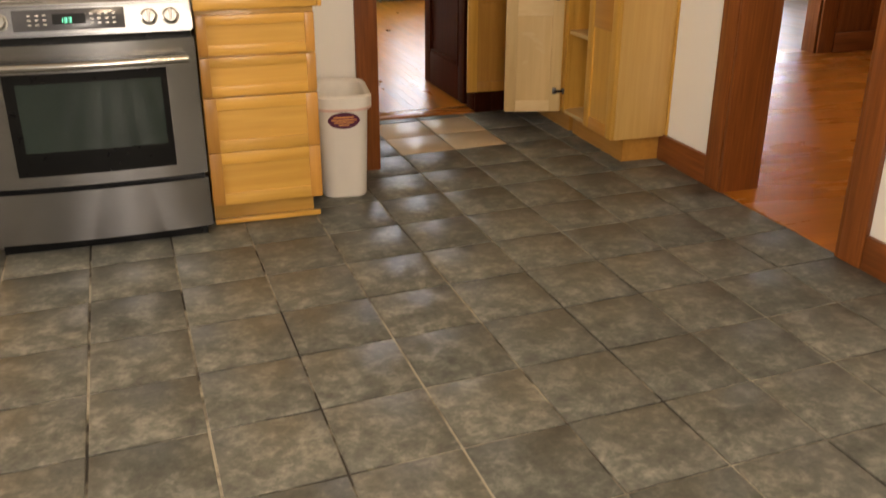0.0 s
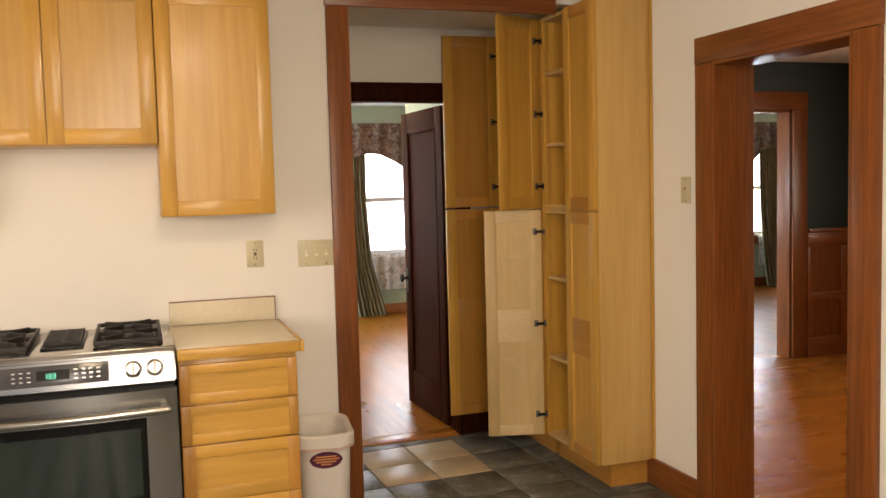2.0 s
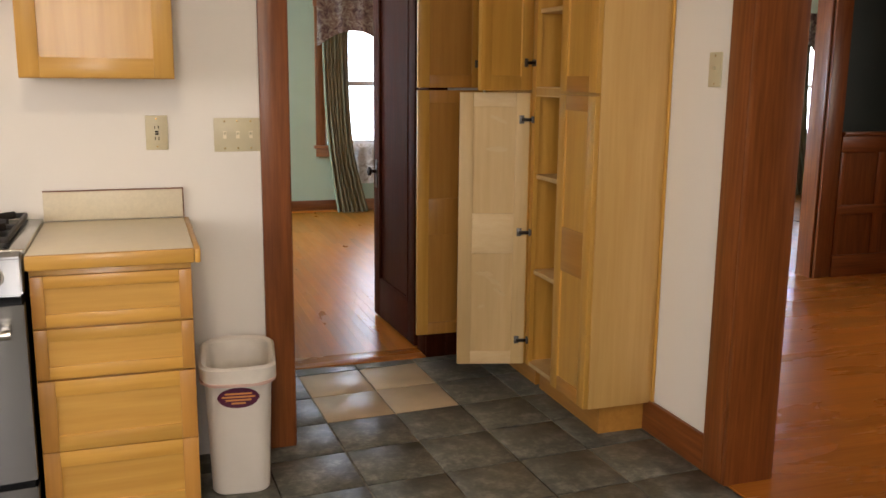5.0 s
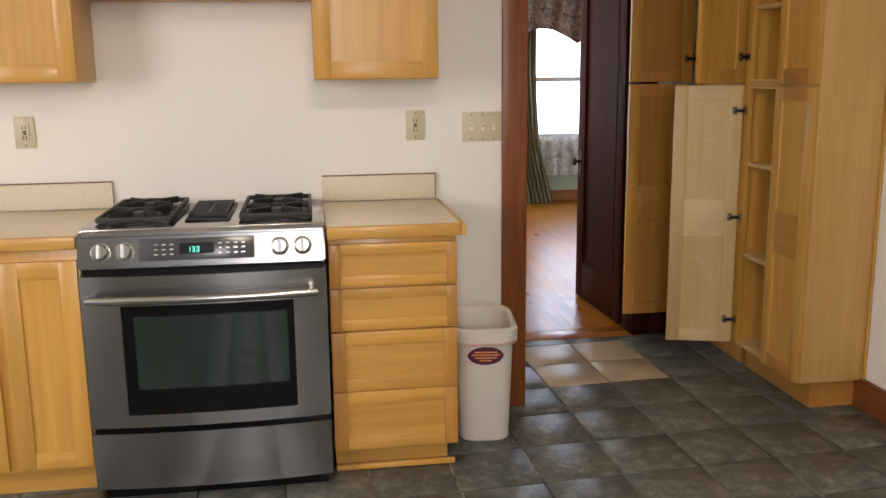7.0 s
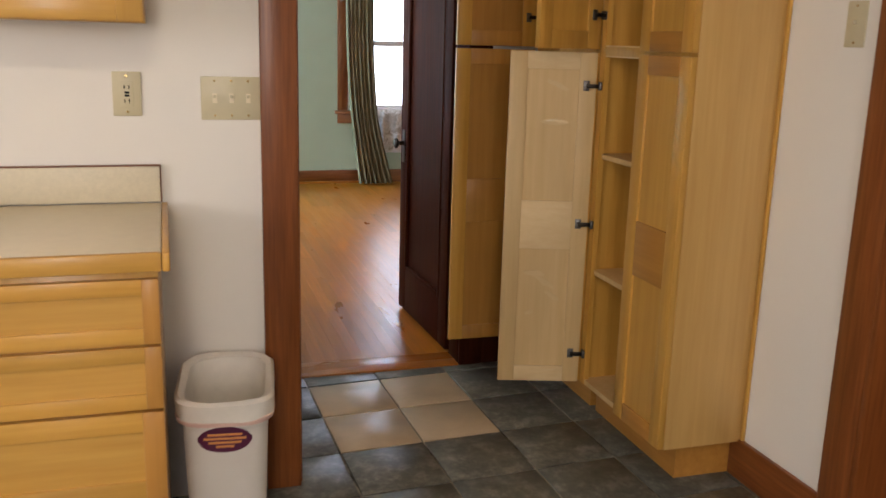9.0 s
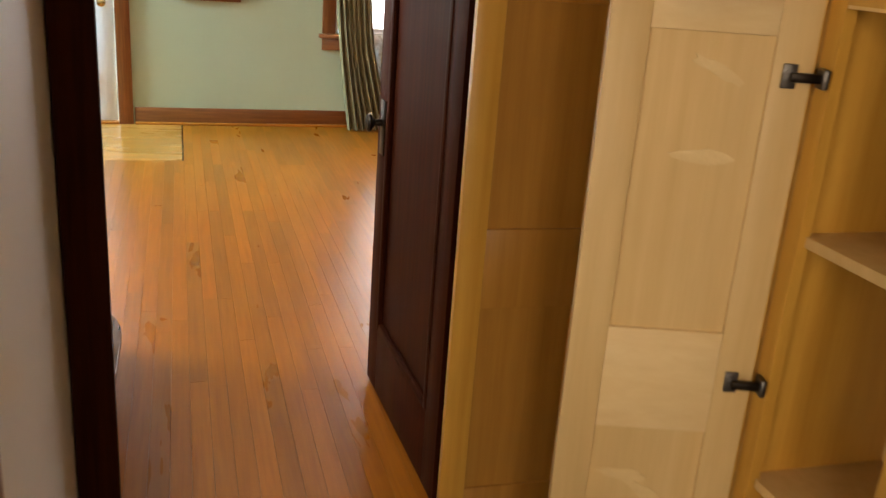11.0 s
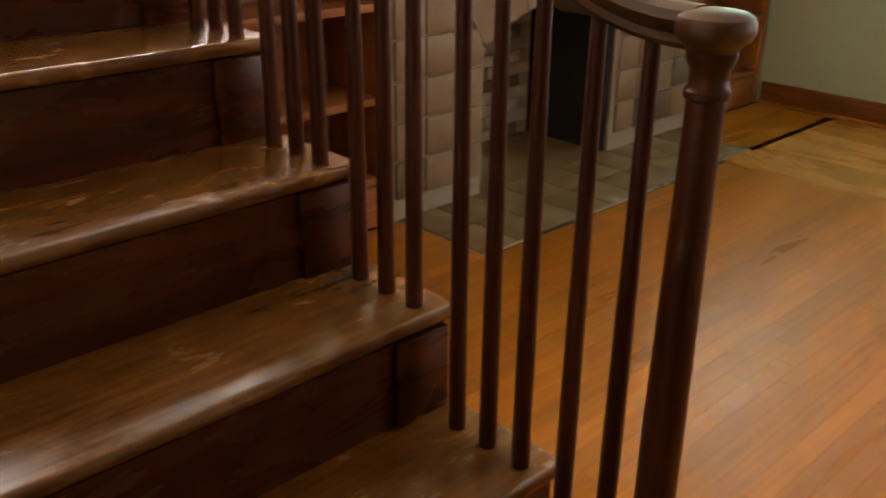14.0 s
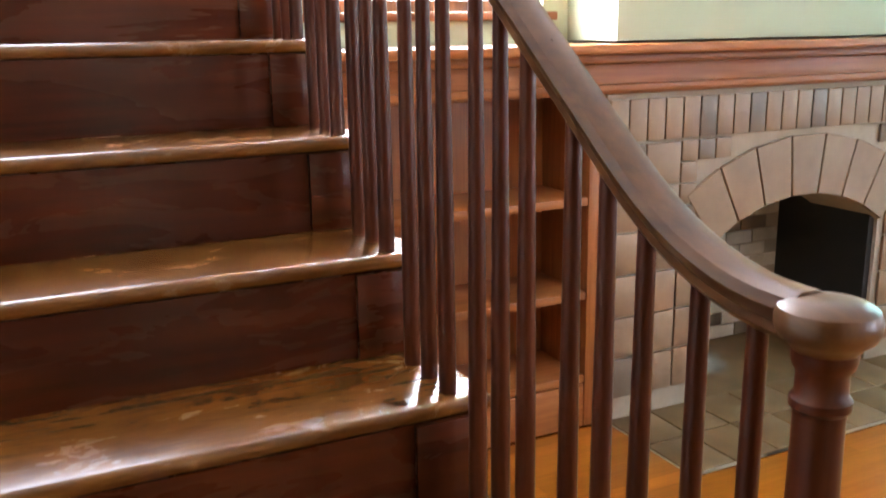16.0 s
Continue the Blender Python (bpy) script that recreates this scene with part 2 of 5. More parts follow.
def worn_grout():
    m, nt, b = nodes_of("worn_grout")
    v = coords(nt, (1, 1, 1), False)
    n = noise_of(nt, v, 1.7, 6, 0.7)
    nt.links.new(ramp(nt, n, [(0.44, (0.040, 0.036, 0.030)), (0.56, (0.38, 0.35, 0.28))]), b.inputs["Base Color"])
    b.inputs["Roughness"].default_value = 0.9
    return m


M_GROUT = worn_grout()
M_BEIGE = plain("beige_tile", (0.60, 0.47, 0.31), 0.35, 0, 0.12, 9, 0.1)
M_FTILE = plain("greige_fireplace_tile", (0.27, 0.180, 0.112), 0.42, 0, 0.2, 9, 0.15)
M_FTILE_D = plain("grey_fireplace_tile", (0.17, 0.125, 0.09), 0.42, 0, 0.25, 9, 0.15)
M_MORTAR = plain("pale_mortar", (0.38, 0.32, 0.25), 0.9, 0, 0.1, 20, 0.3)
M_HEARTH = plain("olive_hearth_tile", (0.17, 0.105, 0.045), 0.45, 0, 0.3, 7, 0.15)
M_FIREBRICK = plain("pale_firebrick", (0.50, 0.45, 0.38), 0.8, 0, 0.2, 12, 0.4)
M_FIREBOX_DARK = plain("firebox_black", (0.010, 0.009, 0.008), 0.5, 0, 0.3, 12, 0.3)
M_OUTSIDE = plain("pale_paving", (0.55, 0.55, 0.52), 0.9, 0, 0.15, 2)


def slate_tile():
    m, nt, b = nodes_of("slate_grey_tile")
    v = coords(nt, (1, 1, 1))
    cloud = noise_of(nt, v, 15.0, 9, 0.72, 0.2)
    col = ramp(nt, cloud, [(0.34, (0.066, 0.069, 0.062)), (0.50, (0.118, 0.120, 0.105)), (0.66, (0.24, 0.236, 0.205))])
    fine = noise_of(nt, v, 60, 5, 0.7)
    col = mix(nt, "MULTIPLY", 0.5, col, ramp(nt, fine, [(0.3, (0.7, 0.7, 0.7)), (0.7, (1.15, 1.15, 1.12))]))
    oi = nt.nodes.new("ShaderNodeObjectInfo")
    col = mix(nt, "MULTIPLY", 1.0, col, ramp(nt, oi.outputs["Random"], [(0, (0.84, 0.86, 0.86)), (1, (1.12, 1.10, 1.06))]))
    nt.links.new(col, b.inputs["Base Color"])
    nt.links.new(gray(nt, cloud, 0.30, 0.50), b.inputs["Roughness"])
    bump(nt, b, cloud, 0.25, 0.004)
    return m


M_SLATE = slate_tile()


def cloth(name, color, through_light, pattern=None):
    m, nt, b = nodes_of(name)
    v = coords(nt, (1, 1, 1), False)
    col = ramp(nt, noise_of(nt, v, 9, 4), [(0.3, dim(color, 0.8)), (0.7, dim(color, 1.15))])
    if pattern:
        spots = noise_of(nt, v, 16, 5, 0.6, 1.5)
        col = ramp(nt, spots, [(0.36, pattern[0]), (0.50, color), (0.62, pattern[1])])
    nt.links.new(col, b.inputs["Base Color"])
    b.inputs["Roughness"].default_value = 0.85
    tr = nt.nodes.new("ShaderNodeBsdfTranslucent")
    nt.links.new(col, tr.inputs[0])
    mx = nt.nodes.new("ShaderNodeMixShader")
    mx.inputs[0].default_value = through_light
    out = nt.nodes["Material Output"]
    nt.links.new(b.outputs[0], mx.inputs[1])
    nt.links.new(tr.outputs[0], mx.inputs[2])
    nt.links.new(mx.outputs[0], out.inputs[0])
    return m


M_DRAPE = cloth("green_gold_drape", (0.24, 0.182, 0.082), 0.14)
M_VALANCE = cloth("floral_valance", (0.22, 0.13, 0.09), 0.15, ((0.10, 0.05, 0.04), (0.34, 0.26, 0.18)))
M_SHEER = cloth("white_sheer", (0.82, 0.82, 0.84), 0.5)
M_LACE = cloth("white_lace", (0.80, 0.78, 0.74), 0.45, ((0.55, 0.5, 0.42), (0.9, 0.88, 0.84)))


def glass():
    m, nt, b = nodes_of("window_glass")
    b.inputs["Transmission Weight"].default_value, b.inputs["Roughness"].default_value, b.inputs["IOR"].default_value = 1.0, 0.0, 1.45
    return m


M_GLASS = glass()


def glow(name, color, strength):
    m, nt, b = nodes_of(name)
    b.inputs["Base Color"].default_value = (*color, 1)
    b.inputs["Emission Color"].default_value, b.inputs["Emission Strength"].default_value = (*color, 1), strength
    return m


M_LAMP = glow("lit_lamp_glass", (1.0, 0.82, 0.56), 52.0)
# glow of the fill light added in the living room
M_FILL_GLOW = glow("warm_fill_glow", (1.0, 0.72, 0.40), 12.0)
M_DIGIT = glow("green_display", (0.15, 1.0, 0.65), 1.2)


# ---- building helpers ----
def add_box(bm, x0, x1, y0, y1, z0, z1, bevel=0.0):
    vs = [bm.verts.new(p) for p in ((x0, y0, z0), (x1, y0, z0), (x1, y1, z0), (x0, y1, z0), (x0, y0, z1), (x1, y0, z1), (x1, y1, z1), (x0, y1, z1))]
    fs = [bm.faces.new([vs[i] for i in q]) for q in ((3, 2, 1, 0), (4, 5, 6, 7), (0, 1, 5, 4), (1, 2, 6, 5), (2, 3, 7, 6), (3, 0, 4, 7))]
    if bevel:
        es = list({e for f in fs for e in f.edges})
        bmesh.ops.bevel(bm, geom=es, offset=bevel, segments=2, profile=0.5, affect="EDGES", clamp_overlap=True)
    return bm


def boxes(*rows, bevel=0.0):
    bm = bmesh.new()
    for r in rows:
        tmp = bmesh.new()
        add_box(tmp, *r, bevel=bevel)
        join(bm, tmp)
    return bm


def join(bm, other, m=None):
    if m is not None:
        other.transform(m)
    made = {v: bm.verts.new(v.co) for v in other.verts}
    for f in other.faces:
        nf = bm.faces.new([made[v] for v in f.verts])
        nf.smooth = f.smooth
    other.free()
    return bm


def lathe(profile, seg=20, closed=True):
    """A turned shape round the z axis from (radius, height) pairs."""
    bm = bmesh.new()
    rings = []
    for r, z in profile:
        rings.append([bm.verts.new((r * math.cos(2 * math.pi * i / seg), r * math.sin(2 * math.pi * i / seg), z)) for i in range(seg)])
    for a, b in zip(rings, rings[1:]):
        for i in range(seg):
            f = bm.faces.new((a[i], a[(i + 1) % seg], b[(i + 1) % seg], b[i]))
            f.smooth = True
    if closed:
        bm.faces.new(rings[0][::-1])
        bm.faces.new(rings[-1])
    return bm


def sweep(points, section, closed=True):
    """A section (side, up) carried along a path of points; up is kept as near to z as the path allows."""
    bm = bmesh.new()
    rings = []
    n = len(points)
    for i, p in enumerate(points):
        d = (Vector(points[min(i + 1, n - 1)]) - Vector(points[max(i - 1, 0)])).normalized()
        side = d.cross(Vector((0, 0, 1)))
        side = side.normalized() if side.length > 1e-4 else Vector((1, 0, 0))
        up = side.cross(d)
        rings.append([bm.verts.new(Vector(p) + side * s + up * u) for s, u in section])
    k = len(section)
    for a, b in zip(rings, rings[1:]):
        for i in range(k):
            f = bm.faces.new((a[i], a[(i + 1) % k], b[(i + 1) % k], b[i]))
            f.smooth = True
    bm.faces.new(rings[0][::-1])
    bm.faces.new(rings[-1])
    return bm


def mesh_of(name, bm, material):
    bmesh.ops.recalc_face_normals(bm, faces=bm.faces)
    me = bpy.data.meshes.new(name)
    bm.to_mesh(me)
    bm.free()
    me.materials.append(material)
    me.set_sharp_from_angle(angle=radians(38))
    return me


def part(name, bm, material, parent, label=""):
    ob = new(name, mesh_of(name, bm, material))
    ob.parent = parent
    if parent.parent is None:
        ob.matrix_parent_inverse = parent.matrix_basis.inverted()
    if label:
        ob["label"] = label
    return ob


def piece(name, me, parent, place, turn=0.0):
    """One of many alike pieces that share a mesh."""
    ob = new(name, me)
    ob.parent = parent
    if parent.parent is None:
        ob.matrix_parent_inverse = parent.matrix_basis.inverted()
    ob.matrix_basis = pose(*place, 0, 0, turn)
    return ob


def solid(name, bm, material, label="", category="", group="", kind=""):
    return tagged(new(name, mesh_of(name, bm, material)), label, category, group, kind)


def thing(name, label, category, at, group="", kind=""):
    ob = new(name)
    ob.empty_display_size = 0.1
    ob.matrix_basis = Matrix.Translation(at)
    return tagged(ob, label, category, group, kind)


def structure(name, bm, material, label=""):
    return solid(name, bm, material, label, kind="structure")


def tube(p, q, r, seg=10):
    p, q = Vector(p), Vector(q)
    bm = lathe([(r, 0), (r, (q - p).length)], seg)
    bm.transform(Matrix.Translation(p) @ Vector((0, 0, 1)).rotation_difference((q - p).normalized()).to_matrix().to_4x4())
    return bm


def shaker(parent, name, w, h, m, mat_v, mat_h, mat_p, stile=0.06, thick=0.02, rails=(), inset=0.008, label=""):
    """A framed door or drawer front: x across, z up, its face towards -y at y=0; m lays it into the place."""
    zs = [(0, stile), *rails, (h - stile, h)]
    bm = boxes((stile - 0.004, w - stile + 0.004, inset, thick - 0.006, stile - 0.004, h - stile + 0.004))
    bm.transform(m)
    door = part(name, bm, mat_p, parent, label)
    for xa in (0, w - stile):
        sb_ = boxes((xa, xa + stile, 0, thick, 0, h), bevel=0.0015)
        sb_.transform(m)
        part("stile", sb_, mat_v, door)
    for a, b in zs:
        rb = boxes((stile, w - stile, 0.0005, thick, a, b), bevel=0.0012)
        rb.transform(m)
        part("rail", rb, mat_h, door)
    return door

# ---- large structure ----
YW, XR, YF, CEIL = 3.80, 2.556, 9.785, 2.41   # stove wall, kitchen's right wall, front wall, ceiling height

structure("kitchen_subfloor", boxes((-2.6, 2.72, -2.3, 4.72, -0.12, -0.006)), M_GROUT, "dark grout bed under the slate kitchen tiles")
structure("living_subfloor", boxes((-2.3, 9.8, 4.72, 9.98, -0.12, -0.008)), M_STAIR, "dark subfloor below the oak strip flooring")
structure("dining_subfloor", boxes((2.72, 6.5, 0.4, 4.72, -0.12, -0.008)), M_INLAY_D, "dark subfloor below the dining room boards")
structure("ceiling", boxes((-2.75, 9.95, -2.45, 4.86, CEIL, CEIL + 0.12), (-2.75, 9.95, 5.96, 9.95, CEIL, CEIL + 0.12), (0.45, 9.95, 4.86, 5.96, CEIL, CEIL + 0.12)), M_CEIL, "plain off-white plaster ceiling, open above the stairs")
structure("stairwell_shaft", boxes((-2.45, 0.55, 4.76, 4.86, CEIL + 0.12, 4.6), (-2.45, 0.55, 5.96, 6.06, CEIL + 0.12, 4.6), (0.45, 0.55, 4.86, 5.96, CEIL + 0.12, 4.6), (-2.45, -2.3, 4.86, 5.96, CEIL, 2.7), (-2.45, -2.3, 4.86, 5.96, 3.9, 4.6), (-2.45, 0.55, 4.76, 6.06, 4.6, 4.7)), M_WALL, "white plaster stairwell rising to the upper floor")
structure("ground", boxes((-40, 60, 9.98, 90, -0.7, -0.5), (-40, -2.75, -60, 9.98, -0.7, -0.5), (-2.75, 60, -60, -2.45, -0.7, -0.5)), M_OUTSIDE, "pale paved ground outside the house")

# kitchen walls
structure("wall_stove", boxes((-2.6, 1.13, YW, 3.92, 0, CEIL), (1.13, XR, YW, 3.92, 2.385, CEIL)), M_WALL, "white painted plaster wall behind the stainless range")
structure("wall_kitchen_right", boxes((XR, 2.72, -2.3, 2.19, 0, CEIL), (XR, 2.72, 2.19, 2.99, 2.0, CEIL), (XR, 2.72, 2.99, 5.83, 0, CEIL)), M_WALL, "white painted wall with the dining room doorway")
structure("wall_kitchen_left", boxes((-2.75, -2.6, -2.45, 0.2, 0, CEIL), (-2.75, -2.6, 0.2, 1.6, 0, 1.0), (-2.75, -2.6, 0.2, 1.6, 2.2, CEIL), (-2.75, -2.6, 1.6, 3.92, 0, CEIL)), M_WALL, "white painted kitchen wall with a window")
structure("wall_kitchen_back", boxes((-2.6, -1.2, -2.45, -2.3, 0, CEIL), (-1.2, 0.8, -2.45, -2.3, 0, 1.0), (-1.2, 0.8, -2.45, -2.3, 2.25, CEIL), (0.8, 2.72, -2.45, -2.3, 0, CEIL)), M_WALL, "white painted kitchen wall with a wide window")
# passage and the wall towards the living room
structure("wall_passage_left", boxes((1.02, 1.13, 3.92, 4.72, 0, CEIL)), M_WALL, "off-white painted side wall of the short passage")
structure("wall_passage_end", boxes((-2.3, 1.13, 4.72, 4.86, 0, CEIL), (1.13, 1.99, 4.72, 4.86, 2.01, CEIL), (1.99, XR, 4.72, 4.86, 0, CEIL)), M_WALL, "grey-white wall above the dark living room door")
structure("wall_behind_door", boxes((2.03, XR, 4.86, 5.83, 0, CEIL)), M_SAGE, "sage green wall beside the open door")
# living room
structure("wall_front", boxes((-2.3, 0.02, YF, 9.95, 0, CEIL), (0.02, 0.92, YF, 9.95, 2.06, CEIL), (0.92, 2.47, YF, 9.95, 0, CEIL), (2.47, 4.5, YF, 9.95, 0, 0.7), (2.47, 4.5, YF, 9.95, 2.1, CEIL),
                              (4.5, 8.0, YF, 9.95, 0, CEIL), (8.0, 9.6, YF, 9.95, 0, 0.7), (8.0, 9.6, YF, 9.95, 2.1, CEIL), (9.6, 9.8, YF, 9.95, 0, CEIL)), M_SAGE, "sage green painted front wall with door and windows")
structure("wall_fireplace", boxes((-1.5, -1.36, 5.98, 6.12, 0, CEIL), (-1.5, -1.36, 6.12, 6.98, 0, 1.42), (-1.5, -1.36, 6.12, 6.98, 2.25, CEIL), (-1.5, -1.36, 6.98, 7.4, 0, CEIL), (-1.5, -1.36, 7.4, 8.46, 1.0, CEIL), (-1.5, -1.36, 8.46, 9.06, 0, CEIL),
                                   (-1.5, -1.36, 9.06, 9.66, 0, 1.42), (-1.5, -1.36, 9.06, 9.66, 2.25, CEIL), (-1.5, -1.36, 9.66, YF, 0, CEIL)), M_SAGE, "sage green wall above the bookcases and mantel")
structure("chimney_breast", boxes((-1.36, -1.07, 7.08, 9.0, 1.32, CEIL)), M_SAGE, "sage green plaster chimney breast above the mantel")
structure("wall_east", boxes((9.8, 9.95, 5.69, 9.95, 0, CEIL)), M_SAGE, "sage green end wall of the living room")
structure("wall_stairwell_end", boxes((-2.45, -2.3, 4.72, 6.1, 0, CEIL)), M_RISER, "dark stained wood wall at the stair landing")
structure("wall_stairwell_side", boxes((-2.3, -1.37, 5.96, 6.08, 0, CEIL)), M_SAGE, "sage green wall beside the upper stairs")
# dining room
structure("wall_dining_north", boxes((2.72, 3.2, 5.69, 5.83, 0, CEIL), (3.2, 5.24, 5.69, 5.83, 2.03, CEIL), (5.24, 9.8, 5.69, 5.83, 0, CEIL)), M_DARKGREEN, "near-black green dining room wall above wainscot")
structure("wall_dining_east", boxes((6.21, 6.35, 0.4, 2.5, 0, CEIL), (6.21, 6.35, 2.5, 3.9, 0, 1.0), (6.21, 6.35, 2.5, 3.9, 2.1, CEIL), (6.21, 6.35, 3.9, 5.69, 0, CEIL)), M_DARKGREEN, "near-black green dining room wall with a window")
structure("wall_dining_south", boxes((2.72, 6.35, 0.25, 0.4, 0, CEIL)), M_DARKGREEN, "near-black green dining room wall")


def casing(name, kind_axis, fixed, lo, hi, top, width, proud, outward, mv, mh, label, floor=0.0, head=True):
    """Flat boards round an opening: on a wall at y=fixed (axis x) or x=fixed (axis y); outward is the side it stands proud on."""
    root = thing(name, label, "door casing", (0, 0, 0), kind="structure")
    a, b = sorted((fixed, fixed + proud * outward))

    def board(u0, u1, z0, z1, mat, nm):
        r = (u0, u1, a, b, z0, z1) if kind_axis == "x" else (a, b, u0, u1, z0, z1)
        part(nm, boxes(r, bevel=0.004), mat, root)
    if lo is not None:
        board(lo - width, lo, floor, top, mv, "casing_board")
    if hi is not None:
        board(hi, hi + width, floor, top, mv, "casing_board")
    if head:
        board((lo if lo is not None else 0) - width - 0.004, (hi if hi is not None else 0) + width + 0.004, top + 0.001, top + width, mh, "head_board")
    return root


# opening from the kitchen into the passage: one upright casing and its jamb
root = thing("door_casing_passage", "red-brown fir casing at the passage opening", "door casing", (1.1, YW, 0), kind="structure")
part("casing_board", boxes((1.045, 1.15, 3.776, YW - 0.001, 0, 2.33), bevel=0.004), M_TRIM_V, root)
part("jamb", boxes((1.131, 1.156, YW + 0.002, 3.925, 0, 2.384), bevel=0.002), M_TRIM_V, root)
part("head_board", boxes((1.04, 2.2, 3.776, YW - 0.001, 2.331, 2.405), bevel=0.004), M_TRIM_X, root)
# doorway to the dining room
root = casing("door_casing_dining", "y", XR, 2.19, 2.99, 2.0, 0.115, 0.024, -1, M_TRIM_V, M_TRIM_Y, "wide red-brown fir casing round the dining doorway")
part("jamb", boxes((XR - 0.02, 2.74, 2.97, 2.994, 0, 2.0), bevel=0.002), M_TRIM_V, root)
part("jamb", boxes((XR - 0.02, 2.74, 2.186, 2.21, 0, 2.0), bevel=0.002), M_TRIM_V, root)
part("jamb_head", boxes((XR - 0.02, 2.74, 2.21, 2.97, 1.985, 2.004), bevel=0.002), M_TRIM_Y, root)
part("casing_board", boxes((2.722, 2.745, 2.995, 3.11, 0, 2.1), bevel=0.003), M_TRIM_V, root)
part("casing_board", boxes((2.722, 2.745, 2.07, 2.185, 0, 2.1), bevel=0.003), M_TRIM_V, root)
# door frame between passage and living room, darker stain
root = thing("door_frame_living", "dark stained frame of the living room door", "door frame", (1.6, 4.72, 0), kind="structure")
part("casing_board", boxes((1.134, 1.215, 4.695, 4.719, 0, 2.0), bevel=0.004), M_DOOR, root)
part("casing_board", boxes((1.972, 2.075, 4.695, 4.719, 0, 1.984), bevel=0.004), M_DOOR, root)
part("plinth_board", boxes((2.076, XR - 0.001, 4.702, 4.719, 0, 0.14), bevel=0.003), M_DOOR, root)
part("head_board", boxes((1.134, 2.08, 4.695, 4.719, 1.985, 2.095), bevel=0.004), M_DOOR, root)
part("jamb", boxes((1.131, 1.203, 4.722, 4.858, 0, 2.0), bevel=0.003), M_DOOR, root)
part("jamb", boxes((1.972, 1.988, 4.722, 4.858, 0, 2.0), bevel=0.003), M_DOOR, root)
part("jamb_head", boxes((1.212, 1.972, 4.722, 4.858, 1.99, 2.008), bevel=0.003), M_DOOR, root)
part("casing_board", boxes((1.11, 1.19, 4.862, 4.884, 0, 2.0), bevel=0.004), M_DOOR, root)
part("head_board", boxes((1.11, 2.02, 4.862, 4.884, 2.0, 2.11), bevel=0.004), M_DOOR, root)
part("threshold", boxes((1.212, 1.972, 4.70, 4.86, -0.006, 0.006), bevel=0.004), M_OAK_X, root, "worn oak threshold strip")
# wide opening between dining room and living room
root = casing("door_casing_dining_arch", "x", 5.69, 3.2, 5.24, 2.03, 0.14, 0.024, -1, M_TRIM_V, M_TRIM_X, "red-brown casing of the wide dining room opening")
part("jamb", boxes((5.22, 5.243, 5.692, 5.84, 0, 2.03), bevel=0.002), M_TRIM_V, root)
part("jamb_head", boxes((3.2, 5.22, 5.692, 5.84, 2.01, 2.033), bevel=0.002), M_TRIM_X, root)
part("casing_board", boxes((5.245, 5.38, 5.832, 5.855, 0, 2.15), bevel=0.003), M_TRIM_V, root)


def baseboard(name, rows, mat, label):
    root = thing(name, label, "baseboard", (0, 0, 0), kind="structure")
    for r in rows:
        part("board", boxes(r, bevel=0.004), mat, root)
    return root


baseboard("baseboard_kitchen", [(XR - 0.02, XR - 0.001, 3.107, 3.53, 0, 0.135), (XR - 0.02, XR - 0.001, -2.29, 2.073, 0, 0.135)], M_TRIM_Y, "tall red-brown baseboard on the white kitchen wall")
baseboard("baseboard_living", [(1.03, 2.62, YF - 0.02, YF - 0.001, 0, 0.125), (-1.03, -0.085, YF - 0.02, YF - 0.001, 0, 0.125), (2.62, 9.79, YF - 0.02, YF - 0.001, 0, 0.125)], M_TRIM_X, "red-brown wood baseboard along the green front wall")
baseboard("baseboard_door_side", [(2.008, 2.029, 4.89, 5.85, 0, 0.15), (2.008, 2.6, 5.832, 5.853, 0, 0.15)], M_TRIM_Y, "brown baseboard round the wall corner behind the open door")
baseboard("baseboard_shoe_living", [(1.03, 2.62, YF - 0.036, YF - 0.021, 0, 0.02), (-1.03, -0.085, YF - 0.036, YF - 0.021, 0, 0.02)], M_OAK_X, "thin quarter-round shoe moulding at the front wall")

# ---- kitchen things ----


